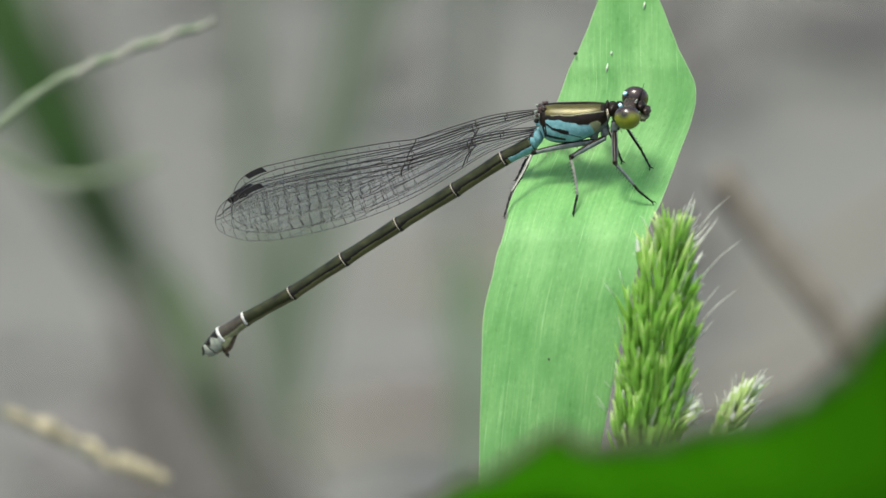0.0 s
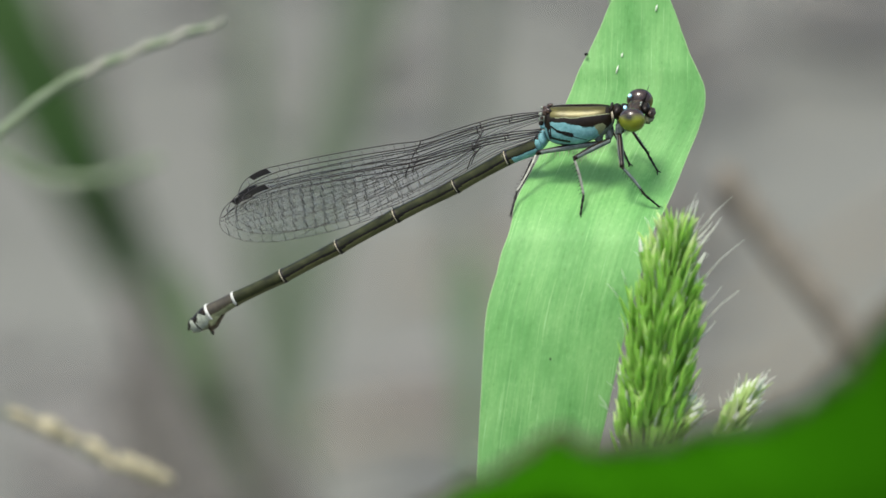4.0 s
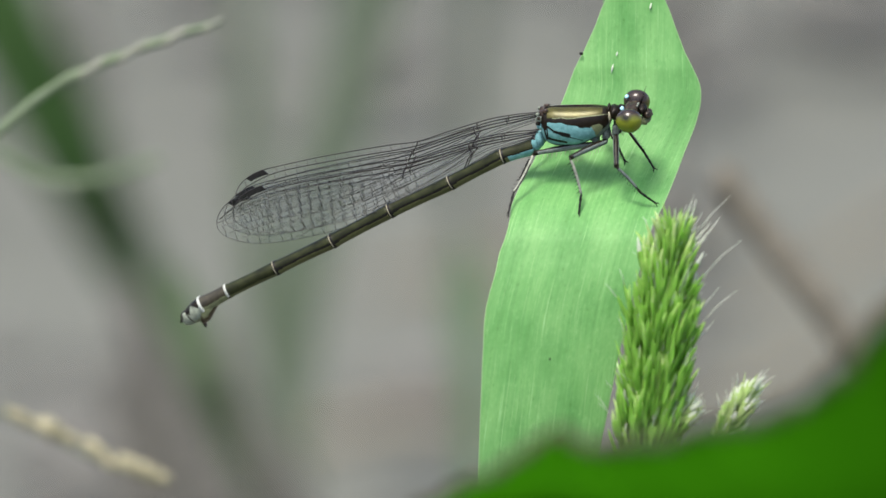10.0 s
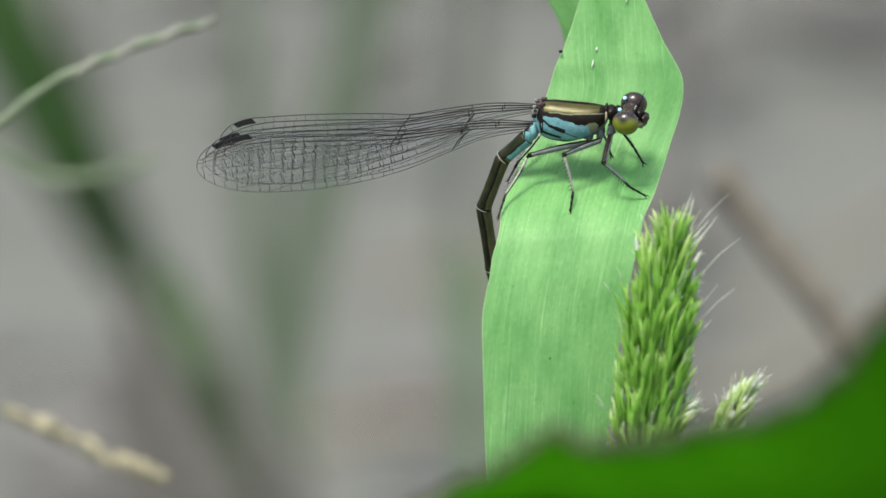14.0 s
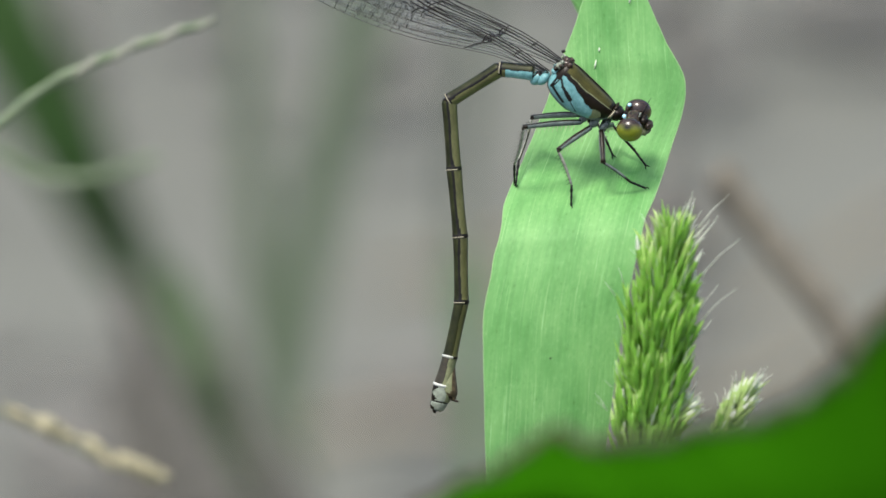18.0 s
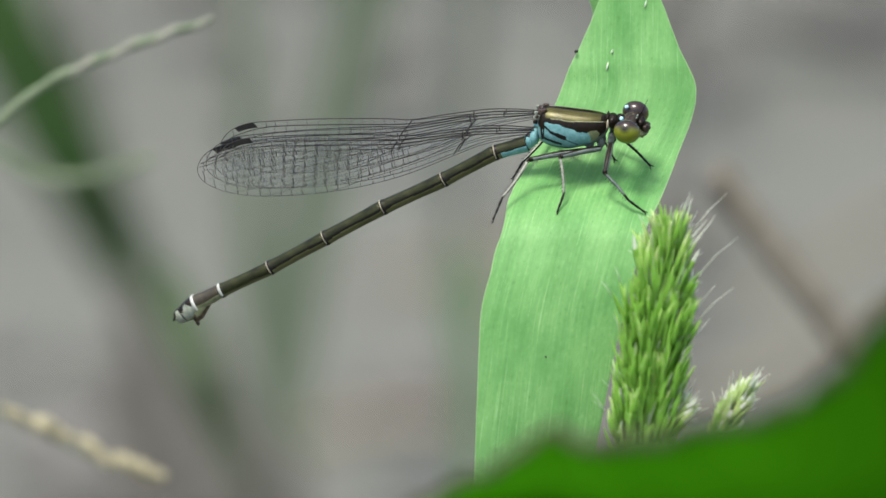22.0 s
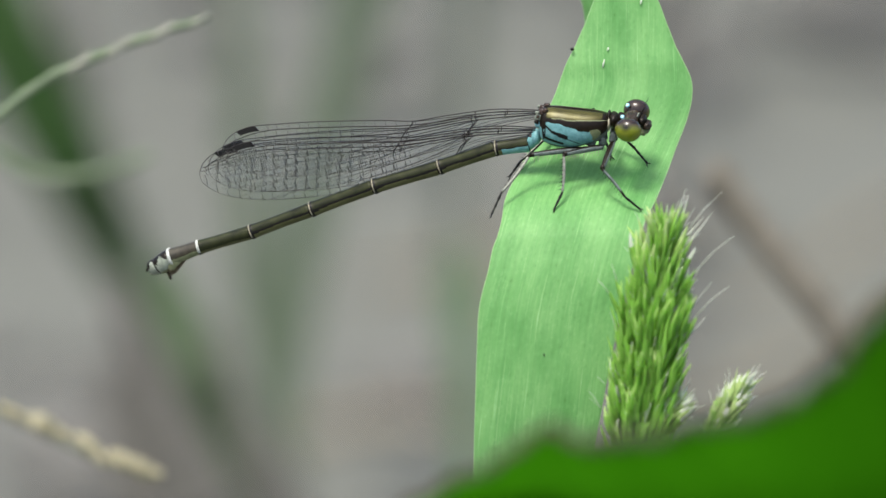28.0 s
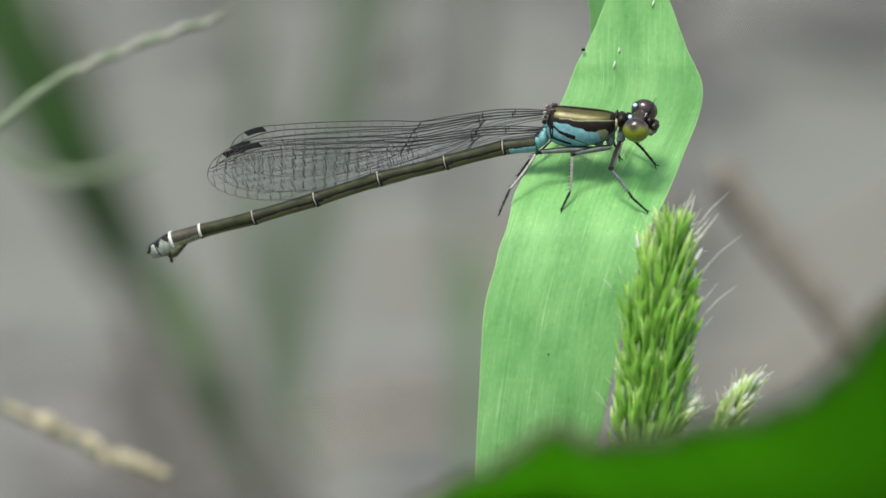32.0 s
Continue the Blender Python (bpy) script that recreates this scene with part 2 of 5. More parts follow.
DUN = shell("dun_dead_stem", (0.108, 0.098, 0.076), (0.155, 0.142, 0.112), 0.7, 0.0, 0.5, 6.0, (1, 1, 0.3))
MAUVE = shell("mauve_grey_stem", (0.078, 0.075, 0.064), (0.112, 0.108, 0.094), 0.7, 0.0, 0.3, 4.0, (1, 1, 0.3))
GREEN_STEM = leaf_stuff("green_stem_skin", (0.05, 0.14, 0.02), (0.09, 0.20, 0.035), (1.1, 1.1, 0.7), 0.15, 0.5, 4.0, 0.3, 0.5)
FAR_GREEN = leaf_stuff("shaded_green_leaf", (0.026, 0.052, 0.017), (0.042, 0.076, 0.026), (1.3, 1.3, 0.6), 0.3, 0.55, 1.5, 0.1, 0.4)
MID_GREEN = leaf_stuff("mid_green_leaf", (0.046, 0.108, 0.028), (0.072, 0.145, 0.042), (1.2, 1.2, 0.6), 0.3, 0.6, 1.5, 0.1, 0.4, 0.2)
DIM_GREEN = leaf_stuff("dim_grey_green_leaf", (0.100, 0.117, 0.094), (0.122, 0.141, 0.113), (1.0, 1.0, 0.7), 0.3, 0.6, 1.5, 0.1, 0.4, 0.2)
PALE_GREEN = leaf_stuff("pale_green_leaf", (0.115, 0.185, 0.105), (0.15, 0.22, 0.13), (1.0, 1.0, 0.7), 0.3, 0.6, 1.5, 0.1, 0.4, 0.2)
FAR_DULL = leaf_stuff("dull_green_leaf", (0.096, 0.130, 0.082), (0.118, 0.155, 0.100), (1.0, 1.0, 0.7), 0.3, 0.6, 1.5, 0.1, 0.4)
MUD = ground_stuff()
STONE = shell("grey_pebble", (0.092, 0.092, 0.084), (0.140, 0.138, 0.126), 0.85, 0.0, 0.12, 1.2)
LITTER = shell("tan_litter", (0.12, 0.10, 0.07), (0.22, 0.19, 0.13), 0.8, 0.0, 0.2, 2.0)

# ---------------------------------------------------------------- building helpers


def at(u, v, w):
    """A place in millimetres right, up and away from the middle of the insect's plane, as the lens looks."""
    return HERE + (RIGHT * u + UP * v + AWAY * w) * MM


def view(x, y, w):
    """The place behind a spot of the picture, w millimetres beyond the insect's plane."""
    k = (500.0 + w) / 500.0
    return at((x - 784) / 30.0 * k, (441 - y) / 30.0 * k, w)


def under(p):
    return Vector((p.x, p.y, 0.0))


def part(name, mesh_data, material, parent, label="", smooth=True, scale=MM):
    """Links verts (in millimetres) and faces as ONE mesh object under a thing or under a part."""
    verts, faces = mesh_data[0], mesh_data[1]
    me = bpy.data.meshes.new(name)
    me.from_pydata([tuple(c * scale for c in v) for v in verts], [], faces)
    mats = material if isinstance(material, (list, tuple)) else [material]
    for m in mats:
        me.materials.append(m)
    if len(mesh_data) > 2 and mesh_data[2] is not None:
        me.polygons.foreach_set("material_index", mesh_data[2])
    if len(mesh_data) > 3 and mesh_data[3] is not None:
        uv = me.uv_layers.new(name="UVMap")
        loops = np.empty(len(me.loops), dtype=np.int32)
        me.loops.foreach_get("vertex_index", loops)
        uv.data.foreach_set("uv", np.array(mesh_data[3], dtype=np.float32)[loops].ravel())
    if smooth:
        me.polygons.foreach_set("use_smooth", [True] * len(me.polygons))
    me.update()
    ob = new(name, me)
    ob.parent = parent
    if label:
        ob["label"] = label
    return ob


def thing(name, place, label, category, group="", kind=""):
    ob = new(name)
    ob.empty_display_size = 0.002
    ob.matrix_world = Matrix.Translation(place)
    return tagged(ob, label, category, group, kind)


def loft(rings, zones=None, caps=True):
    """Closed rings of equal length joined to one skin. zones(i, j): the material of a face."""
    n, verts, faces, idx = len(rings[0]), [], [], []
    for r in rings:
        verts += [tuple(p) for p in r]
    for i in range(len(rings) - 1):
        for j in range(n):
            k = (j + 1) % n
            faces.append((i * n + j, i * n + k, (i + 1) * n + k, (i + 1) * n + j))
            idx.append(zones(i, j) if zones else 0)
    if caps:
        faces.append(tuple(range(n - 1, -1, -1)))
        idx.append(zones(0, 0) if zones else 0)
        faces.append(tuple((len(rings) - 1) * n + j for j in range(n)))
        idx.append(zones(len(rings) - 2, 0) if zones else 0)
    return verts, faces, idx


def oval(x, cz, hw, hh, n, power=2.0, cy=0.0):
    """A ring across x, from the top round by the near side (y < 0)."""
    out = []
    for j in range(n):
        a = 2 * math.pi * (j + 0.5) / n
        s, c = math.sin(a), math.cos(a)
        e = 2.0 / power
        out.append((x, cy - hw * math.copysign(abs(s) ** e, s), cz + hh * math.copysign(abs(c) ** e, c)))
    return out


def blob(centre, radii, nu=20, nv=14, zone=None, rough=0.0, turn=None):
    """A closed rounded body."""
    verts, faces, idx = [], [], []
    c = Vector(centre)
    for i in range(nv + 1):
        th = math.pi * i / nv
        for j in range(nu):
            ph = 2 * math.pi * j / nu
            d = Vector((math.sin(th) * math.cos(ph), math.sin(th) * math.sin(ph), math.cos(th)))
            k = 1 + rough * noise.noise(d * 2.3 + c)
            p = Vector((d.x * radii[0] * k, d.y * radii[1] * k, d.z * radii[2] * k))
            if turn:
                p = turn @ p
            verts.append(tuple(c + p))
    for i in range(nv):
        for j in range(nu):
            k = (j + 1) % nu
            a, b_, e, f = i * nu + j, (i + 1) * nu + j, (i + 1) * nu + k, i * nu + k
            faces.append((a, b_, e, f))
            mid = [sum(verts[q][m] for q in (a, b_, e, f)) / 4 - centre[m] for m in range(3)]
            idx.append(zone(mid) if zone else 0)
    return verts, faces, idx


def merged(*pieces):
    verts, faces, idx, uvs = [], [], [], []
    with_uv = all(len(p) > 3 and p[3] is not None for p in pieces)
    for p in pieces:
        o = len(verts)
        verts += list(p[0])
        faces += [tuple(q + o for q in f) for f in p[1]]
        idx += list(p[2]) if len(p) > 2 and p[2] is not None else [0] * len(p[1])
        if with_uv:
            uvs += list(p[3])
    return verts, faces, idx, (uvs if with_uv else None)


def spline(points, n):
    """n places along a smooth curve through the points, evenly many between any two."""
    pts = [Vector(p) for p in points]
    h = [max((q - p).length, 1e-9) for p, q in zip(pts, pts[1:])]
    slopes = [(q - p) / k for p, q, k in zip(pts, pts[1:], h)]
    tang = [slopes[0]] + [(slopes[i - 1] * h[i] + slopes[i] * h[i - 1]) / (h[i] + h[i - 1]) for i in range(1, len(h))] + [slopes[-1]]
    out, spans = [], len(h)
    for i in range(n):
        f = spans * i / (n - 1)
        k = min(int(f), spans - 1)
        t = f - k
        out.append(pts[k] * (2 * t ** 3 - 3 * t * t + 1) + tang[k] * (h[k] * (t ** 3 - 2 * t * t + t)) + pts[k + 1] * (3 * t * t - 2 * t ** 3) + tang[k + 1] * (h[k] * (t ** 3 - t * t)))
    return out


def blend(values, n):
    """n numbers along a smooth curve through the values."""
    v = [2 * values[0] - values[1]] + list(values) + [2 * values[-1] - values[-2]]
    out, spans = [], len(values) - 1
    for i in range(n):
        f = spans * i / (n - 1)
        k = min(int(f), spans - 1)
        t = f - k
        a, b_, c, d = v[k:k + 4]
        out.append(0.5 * (2 * b_ + (c - a) * t + (2 * a - 5 * b_ + 4 * c - d) * t * t + (3 * b_ - a - 3 * c + d) * t ** 3))
    return out


def lerp(table, t):
    """The value at t in rows of (t, value), smoothly between rows."""
    if t <= table[0][0]:
        return table[0][1]
    for (a, x), (b, y) in zip(table, table[1:]):
        if t <= b:
            f = (t - a) / (b - a)
            return x + (y - x) * f
    return table[-1][1]


def eased(table, t):
    """As lerp, but through a smooth curve."""
    ks = [r[0] for r in table]
    if t <= ks[0]:
        return table[0][1]
    if t >= ks[-1]:
        return table[-1][1]
    i = max(k for k in range(len(ks) - 1) if ks[k] <= t)
    def slope(k):
        if k == 0 or k == len(ks) - 1:
            return 0.0
        return (table[k + 1][1] - table[k - 1][1]) / (ks[k + 1] - ks[k - 1])
    h = ks[i + 1] - ks[i]
    f = (t - ks[i]) / h
    a, b = table[i][1], table[i + 1][1]
    return (2 * f ** 3 - 3 * f * f + 1) * a + (f ** 3 - 2 * f * f + f) * h * slope(i) + (3 * f * f - 2 * f ** 3) * b + (f ** 3 - f * f) * h * slope(i + 1)


def tube(path, radii, n=8, zones=None):
    """A round tapered rod along a path of vectors; radii: one number or one a point."""
    path = [Vector(p) for p in path]
    side, rings = None, []
    length, uv = 0.0, []
    for i, p in enumerate(path):
        d = (path[min(i + 1, len(path) - 1)] - path[max(i - 1, 0)]).normalized()
        if side is None:
            side = d.cross(Vector((0.3, 0.9, 0.31))).normalized()
        side = (side - d * side.dot(d)).normalized()
        other = d.cross(side)
        r = radii[i] if isinstance(radii, (list, tuple)) else radii
        if i:
            length += (p - path[i - 1]).length
        ring = []
        for j in range(n):
            a = 2 * math.pi * j / n
            ring.append(p + (side * math.cos(a) + other * math.sin(a)) * r)
            uv.append((r * a, length))
        rings.append(ring)
    v, f, ix = loft(rings, zones)
    return v, f, ix, uv


def sheet(path, widths, facing, nx=9, thick=0.22, cup=0.12, ripple=0.0, ribs=0, rib_h=0.0, seed=0, side=None):
    """A long leaf: a path, half widths, the way that its face looks; both faces and the rims."""
    n = len(path)
    facing = Vector(facing)
    front, back, uvf, length = [], [], [], 0.0
    for i, p in enumerate(path):
        d = (path[min(i + 1, n - 1)] - path[max(i - 1, 0)]).normalized()
        f = (facing - d * facing.dot(d)).normalized()
        s = d.cross(f).normalized()
        if side is not None:
            s = Vector(side).normalized()
            f = s.cross(d).normalized()
        if i:
            length += (p - path[i - 1]).length
        for j in range(nx):
            x = 2 * j / (nx - 1) - 1
            wv = widths[i] * (1 + ripple * noise.noise(Vector((length * 0.22, x * 0.8 + seed, 3.1))))
            lift = cup * widths[i] * (x * x - 0.35) + ripple * widths[i] * noise.noise(Vector((length * 0.16, x * 1.5 + seed, 7.7)))
            if ribs:
                lift += rib_h * math.cos(x * math.pi * ribs) * (1 - 0.3 * abs(x))
            q = p + s * (x * wv) + f * lift
            front.append(q)
            back.append(q - f * thick * (1 - 0.75 * abs(x) ** 3))
            uvf.append((x * wv, length))
    verts = [tuple(v) for v in front + back]
    o, faces = n * nx, []
    for i in range(n - 1):
        for j in range(nx - 1):
            a = i * nx + j
            faces.append((a, a + 1, a + nx + 1, a + nx))
            faces.append((o + a, o + a + nx, o + a + nx + 1, o + a + 1))
        a, b_ = i * nx, i * nx + nx - 1
        faces.append((a, a + nx, o + a + nx, o + a))
        faces.append((b_ + nx, b_, o + b_, o + b_ + nx))
    for j in range(nx - 1):
        a, b_ = j, (n - 1) * nx + j
        faces.append((a + 1, a, o + a, o + a + 1))
        faces.append((b_, b_ + 1, o + b_ + 1, o + b_))
    return verts, faces, [0] * len(faces), uvf + uvf


def relative(points, base):
    """World places as millimetres from a base."""
    return [(Vector(p) - base) * 1000.0 for p in points]


# ---------------------------------------------------------------- ground


def build_ground():
    rng = random.Random(5)
    n, verts, faces = 70, [], []
    xs = [math.copysign(abs(2 * i / n - 1) ** 3.2, 2 * i / n - 1) * 60 for i in range(n + 1)]
    for y in xs:
        for x in xs:
            near = max(0.0, 1 - math.hypot(x, y) / 8)
            z = 0.012 * noise.noise(Vector((x * 2.2, y * 2.2, 0))) * near - 0.012
            verts.append((x, y + 1.4, z))
    for i in range(n):
        for j in range(n):
            a = i * (n + 1) + j
            faces.append((a, a + 1, a + n + 2, a + n + 1))
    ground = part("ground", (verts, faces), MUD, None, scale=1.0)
    tagged(ground, "pale grey dry mud with scattered grit and litter", "ground", kind="structure")
    pieces = []
    for _ in range(1100):
        x, y, r = rng.gauss(0, 0.55), rng.gauss(1.4, 0.6), rng.uniform(0.003, 0.011)
        pieces.append(blob((x, y, r * 0.25), (r, r * rng.uniform(0.6, 1), r * 0.6), 8, 5, rough=0.35))
    grit = part("pebbles", merged(*pieces), STONE, None, scale=1.0)
    tagged(grit, "scattered grey pebbles on dry mud", "pebbles", kind="stuff")
    pieces = []
    for _ in range(230):
        c, a, ln = Vector((rng.gauss(0, 0.5), rng.gauss(1.4, 0.6), 0.005)), rng.uniform(0, 6.28), rng.uniform(0.02, 0.07)
        d = Vector((math.cos(a), math.sin(a), 0.03)) * ln
        pieces.append(tube([c - d, c + Vector((0, 0, 0.004)), c + d], [0.0012, 0.002, 0.0008], 5)[:3])
    straws = part("plant_litter", merged(*pieces), LITTER, None, scale=1.0)
    tagged(straws, "scattered tan dry stalks lying on mud", "litter", kind="stuff")


# ---------------------------------------------------------------- the grass blade that the insect sits on

# stations up the blade: height, middle, half width, how far away (millimetres from the middle of the picture)
STATIONS = [(-30.0, 5.2, 2.6, 2.0), (-22.0, 5.5, 3.1, -1.5), (-11.88, 5.68, 3.49, -3.6), (-8.57, 6.02, 3.77, -3.9), (-5.92, 6.31, 3.97, -3.9), (-3.94, 6.56, 4.14, -3.8),
            (-2.94, 6.76, 4.18, -3.7), (-1.62, 7.09, 4.18, -3.5), (-0.3, 7.4, 4.22, -3.1), (0.53, 7.66, 4.18, -2.8), (1.53, 7.94, 4.19, -2.1), (2.7, 8.34, 4.4, -0.9),
            (4.04, 8.91, 4.42, 1.2), (5.74, 9.7, 4.32, 3.2), (7.6, 10.55, 4.24, 4.2), (8.78, 10.96, 4.1, 4.5), (9.79, 11.12, 3.89, 4.7), (10.8, 11.08, 3.49, 4.8),
            (11.82, 11.07, 2.97, 5.0), (13.17, 11.1, 2.41, 5.2), (14.86, 11.1, 1.74, 5.4), (18.5, 11.2, 0.6, 5.8), (20.5, 11.35, 0.08, 6.0)]


def blade_depth(v):
    return lerp([(s[0], s[3]) for s in STATIONS], v)


def build_blade():
    base = under(at(2.0, -40, 30))
    g = thing("grass_plant", base, "broad fresh green grass blade with fine parallel veins", "grass blade")
    path = spline([(s[1], s[3], s[0]) for s in STATIONS], 190)
    half = blend([s[2] for s in STATIONS], 190)
    into = STAGE.to_3x3()
    pts = relative([STAGE @ (p * MM) for p in path], base)
    face = into @ Vector((0.10, -1, 0.25))
    skin = part("blade", sheet(pts, [max(h, 0.05) for h in half], face, 121, 0.2, -0.05, 0.012, 23, 0.0022, 4, into @ Vector((1, 0.0, 0.0))), BLADE, g)
    span_at = [0.0]
    for p, q in zip(pts, pts[1:]):
        span_at.append(span_at[-1] + (q - p).length)
    keel = []
    for i, p in enumerate(pts):
        d = (pts[min(i + 1, 189)] - pts[max(i - 1, 0)]).normalized()
        keel.append(p - (into @ Vector((1, 0, 0))).cross(d).normalized() * 0.34)
    part("midrib", tube(keel, [0.26 * min(1, h / 3 + 0.1) for h in half], 8), GREEN_STEM, skin, "raised pale green midrib")
    for sgn in (-1, 1):
        rim = []
        for i, p in enumerate(pts):
            wv = max(half[i], 0.05) * (1 + 0.012 * noise.noise(Vector((span_at[i] * 0.22, sgn * 0.8 + 4, 3.1))))
            d = (pts[min(i + 1, 189)] - pts[max(i - 1, 0)]).normalized()
            across = into @ Vector((1, 0, 0))
            up = across.cross(d).normalized()
            lift = -0.05 * half[i] * 0.65 + 0.012 * half[i] * noise.noise(Vector((span_at[i] * 0.16, sgn * 1.5 + 4, 7.7)))
            rim.append(p + across * (sgn * wv) + up * (lift - 0.03))
        part("leaf_margin", tube(rim, [0.038 * min(1, h) for h in half], 6), RIM, skin, "thin pale leaf margin")
    low = STAGE @ Vector((5.2 * MM, 2.0 * MM, -30 * MM))
    culm = spline(relative([base, base + Vector((0.002, -0.004, 0.07)), low + Vector((0.0, 0.004, -0.05)), low], base), 40)
    part("culm", tube(culm, [1.5 - 0.2 * i / 39 for i in range(40)], 12), GREEN_STEM, g, "round green stalk")
    sheath = spline(relative([low + Vector((0, 0.003, -0.04)), low + Vector((0, 0.0, -0.012)), low + Vector((0.0005, -0.0005, 0.006))], base), 24)
    part("sheath", tube(sheath, [1.6 + 1.0 * (i / 23) ** 2 for i in range(24)], 14), GREEN_STEM, g, "green leaf sheath round the stalk")
    # tiny dark mites and white flecks on the blade
    for u, v, r, m, nm, lab in ((7.9, 11.6, 0.10, BLACK, "mite", "tiny black mite on the leaf rim"), (6.2, -6.5, 0.05, BLACK, "speck", "dark speck")):
        c = relative([at(u, v, blade_depth(v) - 0.15)], base)[0]
        part(nm, blob(tuple(c), (r * 1.3, r, r), 10, 7, rough=0.2), m, skin, lab)
    for u, v, ln in ((9.7, 10.5, 0.5), (10.0, 11.5, 0.25), (11.95, 14.3, 0.4)):
        a, b_ = relative([at(u, v, blade_depth(v) - 0.15), at(u + ln * 0.25, v + ln, blade_depth(v + ln) - 0.15)], base)
        part("fleck", tube([a, (a + b_) / 2, b_], [0.02, 0.06, 0.02], 6), AWN, skin, "white scratch")
    return g, base


def build_tip_leaf():
    """A second tip that comes in at the top as the blade bends."""
    base = under(at(6.0, 20, 16))
    g = thing("grass_leaf", base, "bluish green grass leaf tip behind the blade", "grass leaf")
    pts = [base, at(5.2, -30, 16), at(6.8, -12, 15.5), at(9.4, 3, 15), at(10.6, 10.5, 14.0), at(10.1, 13.4, 13.4), at(8.8, 15.4, 13.0), at(5.8, 17.6, 12.5)]
    run = spline(relative(pts, base), 70)
    part("leaf", sheet(run, [1.6 * math.sin(math.pi * min(1, 0.15 + 0.85 * i / 69)) ** 0.6 + 0.05 for i in range(70)], (0, -1, 0.2), 13, 0.2, 0.1, 0.03), BLADE, g)
    return g, base


# ---------------------------------------------------------------- green seed heads


def spikelet_mesh(length, width, bend, mat, tip_mat):
    """A slender husk with a pale pointed end."""
    rings, n, m = [], 7, 9
    for i in range(m):
        t = i / (m - 1)
        r = width * 1.9 * (t + 0.03) ** 0.45 * (1.005 - t) ** 0.8
        rings.append([(bend * t * t * length + r * math.cos(2 * math.pi * j / n), r * 0.7 * math.sin(2 * math.pi * j / n), t * length) for j in range(n)])
    v, f, ix = loft(rings, lambda i, j: 1 if i >= m - 4 else 0)
    me = bpy.data.meshes.new("spikelet")
    me.from_pydata([tuple(c * MM for c in p) for p in v], [], f)
    me.materials.append(mat)
    me.materials.append(tip_mat)
    me.polygons.foreach_set("material_index", ix)
    uv = me.uv_layers.new(name="UVMap")
    for lp, d in zip(me.loops, uv.data):
        d.uv = (v[lp.vertex_index][0] * 1.0, v[lp.vertex_index][2])
    me.polygons.foreach_set("use_smooth", [True] * len(me.polygons))
    return me


def aim(d, turn=0.0):
    return Vector(d).to_track_quat("Z", "X").to_matrix().to_4x4() @ Matrix.Rotation(turn, 4, "Z")


